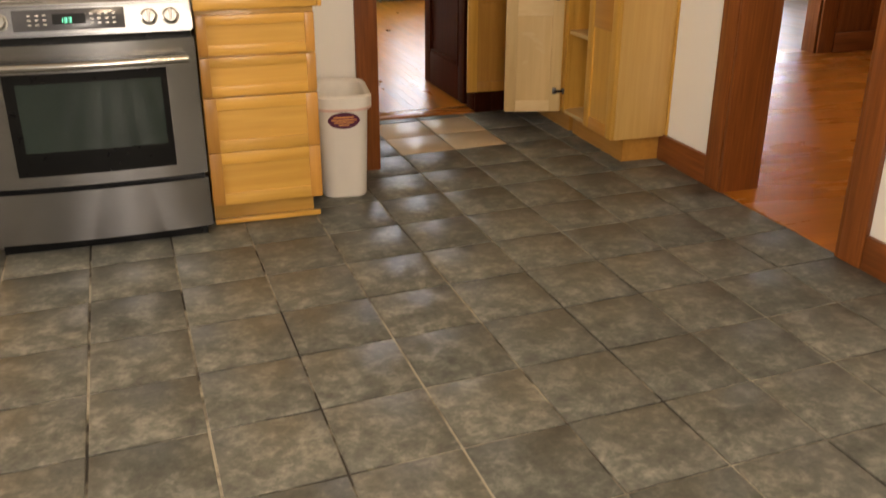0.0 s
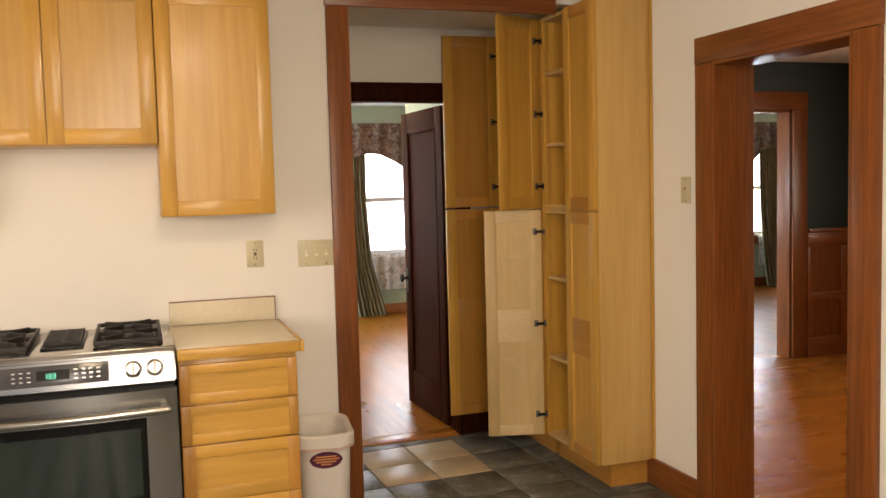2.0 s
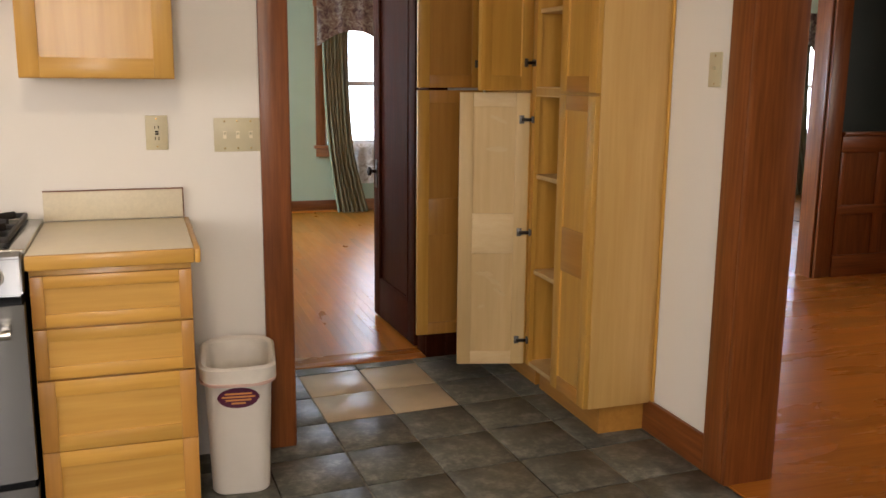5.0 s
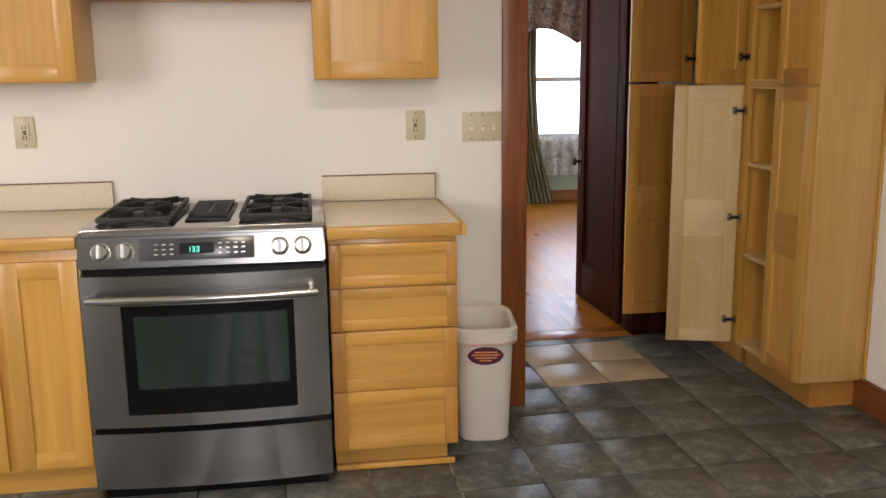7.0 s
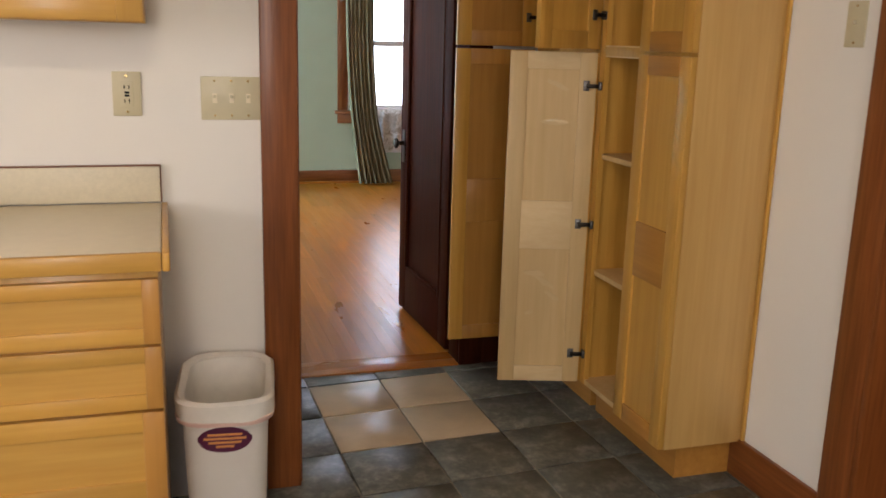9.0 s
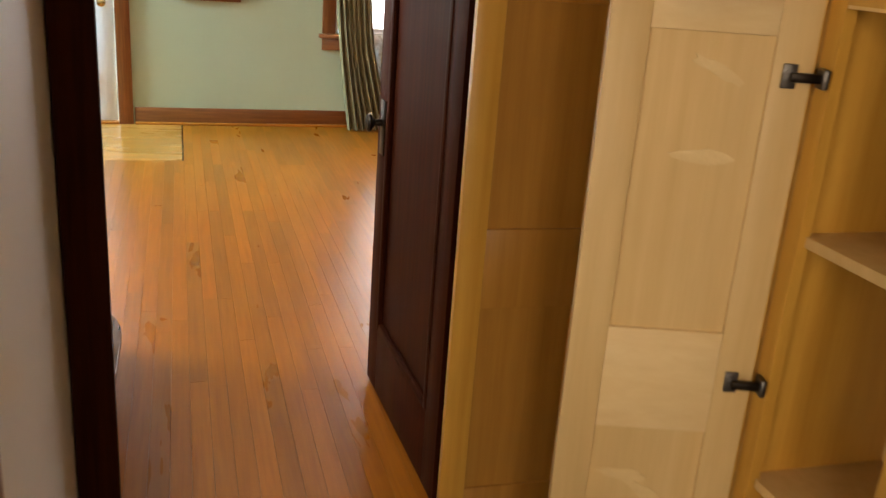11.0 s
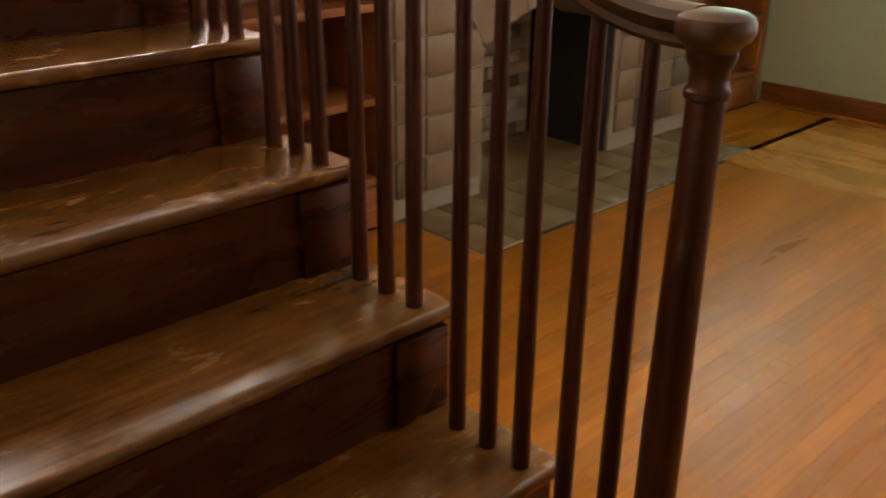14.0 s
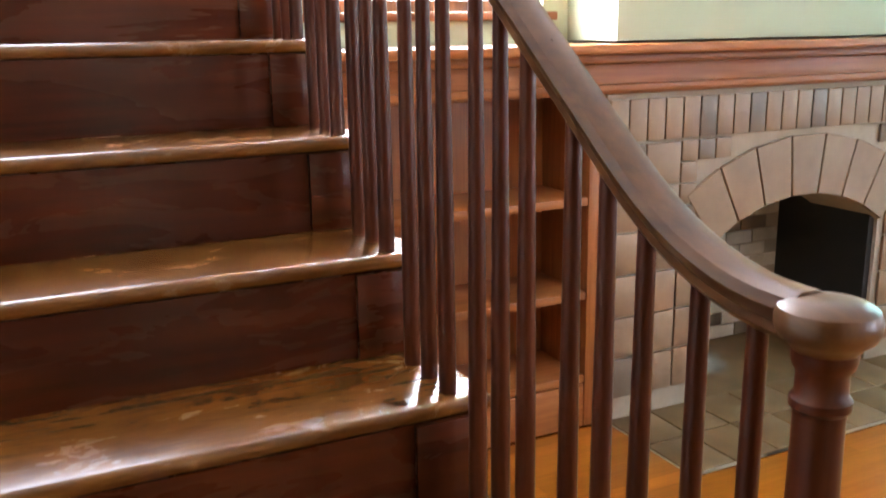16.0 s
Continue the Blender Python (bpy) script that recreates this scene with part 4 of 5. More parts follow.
def pantry(y0, y1, label, open_low, open_up, closed_near, shaded_end=False):
    """A shallow tall pantry unit that faces -x, with two pairs of leaves; y0 is the end nearer the kitchen."""
    xf, xb = 2.262, XR - 0.004
    c = thing("pantry_cabinet", label, "cabinet", ((xf + xb) / 2, (y0 + y1) / 2, 0), "tall pantry cabinets in the passage")
    zb, zs, zt = 0.128, 1.362, 2.365
    part("side_panel", boxes((xf, xb, y0, y0 + 0.018, zb, zt), bevel=0.001), M_MAPLE_SIDE, c)
    part("side_panel", boxes((xf, xb, y1 - 0.018, y1, zb, zt), bevel=0.001), M_MAPLE_V, c)
    part("back_panel", boxes((xb - 0.008, xb, y0 + 0.018, y1 - 0.018, zb, zt)), M_MAPLE_IN, c)
    part("toe_kick", boxes((xf + 0.075, xb, y0 + 0.045, y1, 0.0, zb - 0.001)), M_MAPLE_SHADE_Y, c)
    for z in (zb, zs - 0.02, zs + 0.002, zt - 0.018):
        part("deck", boxes((xf + 0.001, xb - 0.008, y0 + 0.018, y1 - 0.018, z, z + 0.018)), M_MAPLE_IN, c)
    for z in (0.555, 0.985, 1.69, 2.065):
        part("shelf", boxes((xf + 0.012, xb - 0.008, y0 + 0.018, y1 - 0.018, z, z + 0.018), bevel=0.001), M_MAPLE_IN, c)
    ff = boxes((xf - 0.001, xf + 0.019, y0 + 0.002, y0 + 0.035, zb, zt), (xf - 0.001, xf + 0.019, y1 - 0.035, y1 - 0.002, zb, zt), (xf, xf + 0.019, y0 + 0.035, y1 - 0.035, zs - 0.015, zs + 0.015))
    part("face_frame", ff, M_MAPLE_V, c)
    if not shaded_end:
        part("scribe_strip", boxes((XR - 0.014, XR - 0.002, y0 - 0.014, y0 - 0.0005, zb, zt), bevel=0.003), M_MAPLE_V, c)
    wide = 0.335 if shaded_end else (y1 - y0) / 2 - 0.003    # the far leaf
    w = y1 - y0 - wide - 0.006
    for z0, z1, ang, rails in ((zb + 0.003, zs - 0.006, open_low, ((0.515, 0.695),)), (zs + 0.006, zt - 0.003, open_up, ())):
        h = z1 - z0
        if closed_near:
            # darker rails: the level grain's weaker reflection is painted in
            shaker(c, "door", w, h, pose(xf - 0.022, y0 + 0.001 + w, z0, 0, 0, -90), M_MAPLE_V, M_MAPLE_SHADE_Y, M_MAPLE_V, stile=0.06, rails=rails)
        # the open leaf hangs on the far stile; its inner side looks back towards the kitchen
        hy = y1 - 0.012
        turn = 90 - ang            # 0 when at right angles to the cabinet
        m = pose(xf - 0.012, hy, z0, 0, 0, turn) @ Matrix.Translation((-wide - 0.004, 0, 0))
        # end unit: panel and rails carry the shadow on this leaf as darker wood
        mats = (M_MAPLE_V, M_MAPLE_SHADE_V, M_MAPLE_SHADE_V) if shaded_end else ((M_MAPLE_IN, M_MAPLE_PALE, M_MAPLE_IN) if ang > 80 else (M_MAPLE_V, M_MAPLE_V, M_MAPLE_V))
        leaf = shaker(c, "door", wide, h, m, *mats, stile=0.06, rails=rails, label="open door showing its paler inner side")
        if ang > 100:
            frng = random.Random(7)
            for u, v, a, b in ((0.17, 1.11, 0.045, 0.012), (0.165, 0.98, 0.05, 0.010), (0.12, 0.42, 0.045, 0.010), (0.165, 0.385, 0.045, 0.013), (0.19, 0.335, 0.025, 0.012), (0.11, 0.27, 0.018, 0.009)):
                film = bmesh.new()
                n = 14
                rim = [(a * (0.7 + 0.5 * frng.random()) * math.cos(2 * math.pi * i / n), b * (0.6 + 0.8 * frng.random()) * math.sin(2 * math.pi * i / n)) for i in range(n)]
                tilt_ = frng.uniform(-0.6, 0.2)
                top_ = [film.verts.new((u + p + 0 * q, 0.0062 + 0.0012 * frng.random(), v + q + tilt_ * p)) for p, q in rim]
                low_ = [film.verts.new((u + p, 0.0084, v + q + tilt_ * p)) for p, q in rim]
                for i in range(n):
                    film.faces.new((top_[i], top_[(i + 1) % n], low_[(i + 1) % n], low_[i]))
                ctr = film.verts.new((u, 0.0055, v))
                for i in range(n):
                    film.faces.new((ctr, top_[(i + 1) % n], top_[i]))
                film.transform(m)
                part("film_scrap", film, M_FILM, leaf, "scrap of wrinkled glossy varnish film")
        for zz in (z0 + 0.115, (z0 + z1) / 2, z1 - 0.115):
            hinge(leaf, (xf - 0.012, hy, zz), turn)
    return c


pantry(3.488, 4.105, "tall maple pantry cabinet with two doors swung open", 106, 66, True)
pantry(4.107, 4.675, "tall maple pantry cabinet at the passage end, doors open", 91, 91, True, True)


def passage_door():
    d = thing("passage_door", "dark stained panelled door standing open", "door", (1.998, 4.87, 0))
    ang = 92.0
    m = pose(1.998, 4.875, 0.012, 0, 0, ang)
    w, h, t, st = 0.745, 1.97, 0.04, 0.105
    # x runs from the hinge to the free edge, the face seen from the passage is at +y
    bm = boxes((0, st, 0, t, 0, h), (w - st, w, 0, t, 0, h), bevel=0.002)
    bm.transform(m)
    part("stile", bm, M_DOOR, d)
    for a, b in ((0, 0.22), (h - 0.12, h)):
        rb = boxes((st, w - st, 0.0005, t - 0.0005, a, b), bevel=0.002)
        rb.transform(m)
        part("rail", rb, M_DOOR, d)
    pb = boxes((st - 0.005, w - st + 0.005, 0.013, t - 0.013, 0.215, h - 0.115))
    pb.transform(m)
    part("panel", pb, M_DOOR, d)
    mo = bmesh.new()
    for f0, f1 in ((t - 0.013, t + 0.004), (-0.004, 0.013)):
        for r in ((st - 0.006, st + 0.02, f0, f1, 0.214, h - 0.114), (w - st - 0.02, w - st + 0.006, f0, f1, 0.214, h - 0.114), (st + 0.021, w - st - 0.021, f0, f1, 0.214, 0.24), (st + 0.021, w - st - 0.021, f0, f1, h - 0.14, h - 0.114)):
            join(mo, boxes(r, bevel=0.006))
    mo.transform(m)
    part("moulding", mo, M_DOOR, d)
    for sgn, y in ((1, t), (-1, 0.0)):
        kb = lathe([(0.026, 0), (0.026, 0.004), (0.011, 0.008), (0.009, 0.035), (0.016, 0.04), (0.026, 0.05), (0.027, 0.058), (0.02, 0.066), (0, 0.068)], 20, False)
        kb.transform(m @ pose(w - 0.06, y, 0.862, -90 * sgn) @ Matrix.Diagonal((1, 1, 0.8, 1)))
        part("knob", kb, M_BRONZE, d, "black bronze door knob")
        eb = boxes((w - 0.085, w - 0.035, *sorted((y, y + 0.004 * sgn)), 0.765, 0.93), bevel=0.002)
        eb.transform(m)
        part("escutcheon", eb, M_BRONZE, d)
    return d


passage_door()

lamp = thing("unseen_ceiling_lamp", "round lit glass ceiling lamp in the kitchen", "lamp", (0.5, 1.1, CEIL))
lb = lathe([(0.0, -0.10), (0.08, -0.095), (0.14, -0.07), (0.17, -0.03), (0.175, -0.002)], 28, False)
lb.transform(Matrix.Translation((0.5, 1.1, CEIL)))
part("shade", lb, M_LAMP, lamp)
# added fill: an unseen glowing dome to warm the stairs and living room
living_fill = thing("unseen_ceiling_lamp", "added unseen glowing dome that warms and brightens the living room", "lamp", (1.6, 7.2, CEIL))
lb = lathe([(0.0, -0.10), (0.08, -0.095), (0.14, -0.07), (0.17, -0.03), (0.175, -0.002)], 28, False)
lb.transform(Matrix.Translation((1.6, 7.2, CEIL)))
part("shade", lb, M_FILL_GLOW, living_fill)
rb = lathe([(0.185, -0.03), (0.19, -0.02), (0.19, -0.001), (0.176, -0.001), (0.176, -0.03)], 28, False)
rb.transform(Matrix.Translation((0.5, 1.1, CEIL)))
part("ring", rb, M_BRASS, lamp)

# ---- living room things ----


def front_door():
    d = thing("front_door", "white front door with curtained glass panes", "door", (0.47, YF, 0))
    x0, x1 = 0.026, 0.914
    ya, yb = YF + 0.012, YF + 0.056
    gx0, gx1, gz0, gz1 = 0.205, 0.755, 0.375, 1.92
    part("stile", boxes((x0, gx0, ya, yb, 0.02, 2.04), bevel=0.003), M_WHITE, d)
    part("stile", boxes((gx1, x1, ya, yb, 0.02, 2.04), bevel=0.003), M_WHITE, d)
    part("rail", boxes((gx0, gx1, ya + 0.0005, yb, 0.02, gz0), bevel=0.003), M_WHITE, d)
    part("rail", boxes((gx0, gx1, ya + 0.0005, yb, gz1, 2.04), bevel=0.003), M_WHITE, d)
    nx, nz = 3, 5
    for i in range(1, nx):
        x = gx0 + (gx1 - gx0) * i / nx
        part("muntin", boxes((x - 0.009, x + 0.009, ya + 0.01, yb - 0.01, gz0, gz1), bevel=0.003), M_WHITE, d)
    for k in range(1, nz):
        z = gz0 + (gz1 - gz0) * k / nz
        for i in range(nx):
            xa, xb = gx0 + (gx1 - gx0) * i / nx + (0.009 if i else 0), gx0 + (gx1 - gx0) * (i + 1) / nx - (0.009 if i < nx - 1 else 0)
            part("muntin", boxes((xa, xb, ya + 0.01, yb - 0.01, z - 0.009, z + 0.009), bevel=0.003), M_WHITE, d)
    for i in range(nx):
        for k in range(nz):
            xa, xb = gx0 + (gx1 - gx0) * i / nx, gx0 + (gx1 - gx0) * (i + 1) / nx
            za, zb = gz0 + (gz1 - gz0) * k / nz, gz0 + (gz1 - gz0) * (k + 1) / nz
            g = part("pane", boxes((xa + 0.009, xb - 0.009, ya + 0.02, ya + 0.024, za + 0.009, zb - 0.009)), M_GLASS, d)
            g.visible_shadow = False
    for z, r in ((0.845, 0.026), (0.985, 0.022)):
        kb = lathe([(0.03, 0), (0.03, 0.005), (0.012, 0.01), (0.011, 0.03), (r, 0.042), (r, 0.052), (0.012, 0.06), (0, 0.061)], 18, False)
        kb.transform(pose(0.835, ya, z, 90))
        part("knob", kb, M_BRASS, d, "brass door knob and lock")
    for z in (0.25, 1.0, 1.8):
        part("hinge", boxes((x0 - 0.012, x0 + 0.002, ya - 0.006, ya + 0.01, z - 0.045, z + 0.045), bevel=0.002), M_BRASS, d)
    part("sill", boxes((0.02, 0.92, YF - 0.03, YF + 0.14, 0.0, 0.019), bevel=0.004), M_OAK_X, d, "worn oak door sill")
    return d


front_door()


def pleated(x0, x1, z0, z1, y, depth, waves, phase=0.0, pinch=0.0, flare=0.0, thick=0.004, seed=0):
    """Hanging cloth with folds across x; pinch draws it together at mid height, flare spreads its foot."""
    bm = bmesh.new()
    nx, nz = waves * 8, 16
    front = []
    for k in range(nz + 1):
        u = k / nz
        row = []
        mid = (x0 + x1) / 2
        for i in range(nx + 1):
            s = i / nx
            squeeze = 1 - pinch * math.exp(-((u - 0.42) / 0.22) ** 2) + flare * max(0, 0.3 - u) * 2
            x = x0 + (x1 - x0) * s * squeeze
            w = math.sin(2 * math.pi * waves * s + phase + 1.2 * noise.noise(Vector((s * 5 + seed, u * 1.6, 0.3))))
            yy = y + depth * w * (0.55 + 0.45 * (1 - u)) + 0.012 * noise.noise(Vector((s * 9, u * 5, seed)))
            row.append((x, yy, z0 + (z1 - z0) * u))
        front.append(row)
    fv = [[bm.verts.new(p) for p in r] for r in front]
    bv = [[bm.verts.new((p[0], p[1] + thick, p[2])) for p in r] for r in front]
    for k in range(nz):
        for i in range(nx):
            a = bm.faces.new((fv[k][i], fv[k][i + 1], fv[k + 1][i + 1], fv[k + 1][i]))
            b = bm.faces.new((bv[k][i + 1], bv[k][i], bv[k + 1][i], bv[k + 1][i + 1]))
            a.smooth = b.smooth = True
    for i in range(nx):
        bm.faces.new((fv[0][i + 1], fv[0][i], bv[0][i], bv[0][i + 1]))
        bm.faces.new((fv[nz][i], fv[nz][i + 1], bv[nz][i + 1], bv[nz][i]))
    for k in range(nz):
        bm.faces.new((fv[k][0], fv[k + 1][0], bv[k + 1][0], bv[k][0]))
        bm.faces.new((fv[k + 1][nx], fv[k][nx], bv[k][nx], bv[k + 1][nx]))
    return bm


solid("door_curtain", pleated(0.37, 0.60, 0.335, 1.94, YF - 0.008, 0.007, 7, seed=2), M_SHEER, "thin white curtain gathered at the middle of the door glass", "curtain")
solid("door_curtain", pleated(0.19, 0.77, 0.325, 0.385, YF + 0.002, 0.003, 12, seed=5), M_LACE, "gathered white hem of the door curtain", "curtain")
rod = thing("curtain_rod", "thin white curtain rod across the front door", "curtain rod", (0.48, YF - 0.012, 0.325))
part("rod", tube((0.165, YF - 0.014, 0.318), (0.80, YF - 0.014, 0.318), 0.006), M_WHITE, rod)
for x in (0.17, 0.795):
    part("bracket", boxes((x - 0.006, x + 0.006, YF - 0.016, YF + 0.0115, 0.311, 0.325), bevel=0.002), M_WHITE, rod)

root = casing("door_casing_front", "x", YF, 0.018, 0.922, 2.06, 0.098, 0.024, -1, M_TRIM_V, M_TRIM_X, "red-brown fir casing round the white front door")

ms = thing("mail_slot", "wood-framed mail slot in the green front wall", "mail slot", (1.566, YF, 0.96))
for r in ((1.352, 1.782, YF - 0.022, YF - 0.001, 0.985, 1.02), (1.352, 1.782, YF - 0.022, YF - 0.001, 0.893, 0.928), (1.352, 1.452, YF - 0.021, YF - 0.001, 0.928, 0.985), (1.682, 1.782, YF - 0.021, YF - 0.001, 0.928, 0.985)):
    part("frame_board", boxes(r, bevel=0.004), M_TRIM_X, ms)
hole = lathe([(0.5, -0.003), (0.5, 0.003)], 24)
hole.transform(pose(1.567, YF - 0.006, 0.957, 90) @ Matrix.Diagonal((0.21, 0.05, 1, 1)))
part("slot", hole, M_SLOT, ms, "dark oval mail opening")
lsw = thing("light_switch", "ivory double switch plate on the green wall", "switch", (1.16, YF, 1.17))
part("plate", boxes((1.10, 1.22, YF - 0.007, YF - 0.0005, 1.14, 1.26), bevel=0.003), M_IVORY, lsw)
for x in (1.137, 1.183):
    part("toggle", boxes((x - 0.004, x + 0.004, YF - 0.018, YF - 0.0075, 1.2, 1.21), bevel=0.001), M_IVORY, lsw)


def front_window(x0, x1, name, label):
    w = thing(name, label, "window", ((x0 + x1) / 2, YF, 0.7), kind="structure")
    z0, z1 = 0.7, 2.1
    part("casing_board", boxes((x0 - 0.1, x0, YF - 0.022, YF - 0.001, z0, z1), bevel=0.004), M_TRIM_V, w)
    part("casing_board", boxes((x1, x1 + 0.1, YF - 0.022, YF - 0.001, z0, z1), bevel=0.004), M_TRIM_V, w)
    part("head_board", boxes((x0 - 0.11, x1 + 0.11, YF - 0.022, YF - 0.001, z1 + 0.001, z1 + 0.11), bevel=0.004), M_TRIM_X, w)
    part("sill", boxes((x0 - 0.125, x1 + 0.125, YF - 0.06, YF + 0.02, z0 - 0.03, z0 - 0.001), bevel=0.006), M_TRIM_X, w)
    part("apron", boxes((x0 - 0.1, x1 + 0.1, YF - 0.02, YF - 0.001, z0 - 0.12, z0 - 0.031), bevel=0.004), M_TRIM_X, w)
    xm, zm = (x0 + x1) / 2, 1.335
    for xa, xb in ((x0, xm - 0.03), (xm + 0.03, x1)):
        for za, zb, y in ((z0, zm + 0.02, YF + 0.05), (zm - 0.02, z1, YF + 0.09)):
            f = part("window_frame", boxes((xa, xa + 0.045, y, y + 0.035, za, zb), (xb - 0.045, xb, y, y + 0.035, za, zb), (xa + 0.045, xb - 0.045, y, y + 0.035, za, za + 0.045), (xa + 0.045, xb - 0.045, y, y + 0.035, zb - 0.045, zb)), M_WHITE, w)
            g = part("pane", boxes((xa + 0.04, xb - 0.04, y + 0.015, y + 0.019, za + 0.04, zb - 0.04)), M_GLASS, w)
            g.visible_shadow = False
    part("mullion", boxes((xm - 0.03, xm + 0.03, YF + 0.002, YF + 0.13, z0, z1), bevel=0.003), M_TRIM_V, w)
    return w


front_window(2.47, 4.5, "window_1", "double-hung front window with dark wood casing")
front_window(8.0, 9.6, "window_2", "double-hung front window seen past the dining room")


def drapes(x0, x1, side, seed):
    c = pleated(x0, x1, 0.01, 2.02, YF - 0.16, 0.035, 7, seed, 0.45 * 0, 0.5, seed=seed)
    for v in c.verts:
        u = v.co.z / 2.02
        v.co.x += side * (0.22 * (1 - u) ** 1.5 - 0.05 * math.sin(math.pi * u))
    return c


for x0, x1, side, seed in ((2.43, 2.69, 1, 3), (4.1, 4.6, -1, 8), (8.05, 8.4, 1, 11), (9.2, 9.65, -1, 14)):
    solid("drape", drapes(x0, x1, side * 0.6, seed), M_DRAPE, "long green-gold striped drape pooling on the floor", "curtain", "drapes at the front windows")


def valance(x0, x1, seed):
    v = pleated(x0, x1, 1.70, 2.2, YF - 0.215, 0.02, 10, seed, seed=seed)
    for p in v.verts:
        u = (2.2 - p.co.z) / 0.5
        s = (p.co.x - x0) / (x1 - x0)
        p.co.z += u * 0.16 * abs(math.sin(math.pi * 3 * s))
    return v


solid("valance", valance(2.36, 4.62, 4), M_VALANCE, "scalloped floral fabric valance above the window", "curtain")
solid("valance", valance(7.9, 9.7, 9), M_VALANCE, "scalloped floral fabric valance above the window", "curtain")
for x0, x1 in ((2.58, 4.4), (8.1, 9.5)):
    solid("lace_curtain", pleated(x0, x1, 0.30, 0.715, YF - 0.09, 0.012, 14, seed=int(x0)), M_LACE, "white lace lower curtain inside the window", "curtain", "lace curtains")
    rr = thing("curtain_rod", "slim brown curtain rod under the valance", "curtain rod", ((x0 + x1) / 2, YF - 0.16, 2.03))
    part("rod", tube((x0 - 0.17, YF - 0.16, 2.03), (x1 + 0.17, YF - 0.16, 2.03), 0.012), M_TRIM_X, rr)
    for x in (x0 - 0.12, x1 + 0.12):
        part("bracket", boxes((x - 0.01, x + 0.01, YF - 0.165, YF - 0.0225, 2.02, 2.04), bevel=0.003), M_TRIM_X, rr)
    r2 = thing("curtain_rod", "thin white rod holding the lace curtain", "curtain rod", ((x0 + x1) / 2, YF - 0.09, 0.72))
    part("rod", tube((x0 - 0.07, YF - 0.088, 0.722), (x1 + 0.09, YF - 0.088, 0.722), 0.006), M_WHITE, r2)
    for x in (x0 - 0.09, x1 + 0.10):
        part("bracket", boxes((x - 0.006, x + 0.006, YF - 0.092, YF - 0.0225, 0.715, 0.729), bevel=0.002), M_WHITE, r2)


# ---- staircase ----
N0X, RUN, RISE = 0.906, 0.255, 0.1925
SY0, SY1 = 4.865, 5.955          # wall side and open side of the treads
st = thing("staircase", "worn dark-stained wooden staircase with round-nosed treads", "staircase", (0.2, 5.4, 0), kind="structure")


def tread(k):
    x1 = N0X - RUN * k
    x0 = x1 - RUN - 0.028
    z1 = (k + 1) * RISE
    bm = boxes((x0, x1, SY0, SY1, z1 - 0.03, z1))
    es = [e for e in bm.edges if abs(e.verts[0].co.x - x1) < 1e-5 and abs(e.verts[1].co.x - x1) < 1e-5 and abs(e.verts[0].co.z - e.verts[1].co.z) < 1e-5]
    es += [e for e in bm.edges if abs(e.verts[0].co.y - SY1) < 1e-5 and abs(e.verts[1].co.y - SY1) < 1e-5 and abs(e.verts[0].co.z - e.verts[1].co.z) < 1e-5]
    bmesh.ops.bevel(bm, geom=es, offset=0.0135, segments=4, profile=0.5, affect="EDGES")
    part("tread", bm, M_STAIR, st)
    part("riser", boxes((x0 + 0.002, x0 + 0.02, SY0, SY1 - 0.03, z1 + 0.0005, z1 + RISE - 0.0305)), M_RISER, st)
    part("riser_return", boxes((x0 + 0.021, x0 + 0.033, SY1 - 0.145, SY1 - 0.03, z1 + 0.0005, z1 + RISE - 0.031), bevel=0.002), M_RISER, st)
    part("side_bracket", boxes((x0 + 0.02, x1 - 0.03, SY1 - 0.045, SY1 - 0.03, 0.0 if k else 0.0, z1 - 0.0305)), M_RISER, st)


for k in range(1, 9):
    tread(k)
# wide round-ended starting step
bm = bmesh.new()
outline = [(N0X - RUN - 0.03, SY0), (1.165, SY0), (1.165, 5.62)]
for i in range(1, 13):
    a = radians(90 * i / 12)
    outline.append((0.865 + 0.30 * math.cos(a), 5.62 + 0.345 * math.sin(a)))
outline += [(N0X - RUN - 0.03, 5.965)]


def slab(outline, z0, z1):
    bm = bmesh.new()
    lo = [bm.verts.new((x, y, z0)) for x, y in outline]
    hi = [bm.verts.new((x, y, z1)) for x, y in outline]
    n = len(outline)
    for i in range(n):
        bm.faces.new((lo[i], lo[(i + 1) % n], hi[(i + 1) % n], hi[i]))
    bm.faces.new(hi)
    bm.faces.new(lo[::-1])
    return bm


sb = slab(outline, RISE - 0.03, RISE)
bmesh.ops.bevel(sb, geom=[e for e in sb.edges if abs(e.verts[0].co.z - e.verts[1].co.z) < 1e-6], offset=0.012, segments=3, profile=0.5, affect="EDGES")
part("starting_step", sb, M_STAIR, st, "worn round-ended bottom step")
part("starting_riser", slab([(x - 0.03 if x > 0.9 else x, min(y, 5.935)) for x, y in outline], 0.0, RISE - 0.0305), M_RISER, st)
part("riser", boxes((N0X - RUN - 0.026, N0X - RUN - 0.008, SY0, SY1 - 0.03, RISE + 0.0005, 2 * RISE - 0.0305)), M_RISER, st)
xl = N0X - RUN * 8
part("landing", boxes((-2.29, xl - RUN, SY0, SY1, 10 * RISE - 0.03, 10 * RISE), bevel=0.01), M_STAIR, st)
for k in range(4):
    part("wall_panel", boxes((-0.2 - 0.45 * k - 0.41, -0.2 - 0.45 * k, SY0 - 0.003, SY0 + 0.012, 1.3 + 0.25 * k, 2.2 + 0.2 * min(k, 1)), bevel=0.004), M_RISER, st)

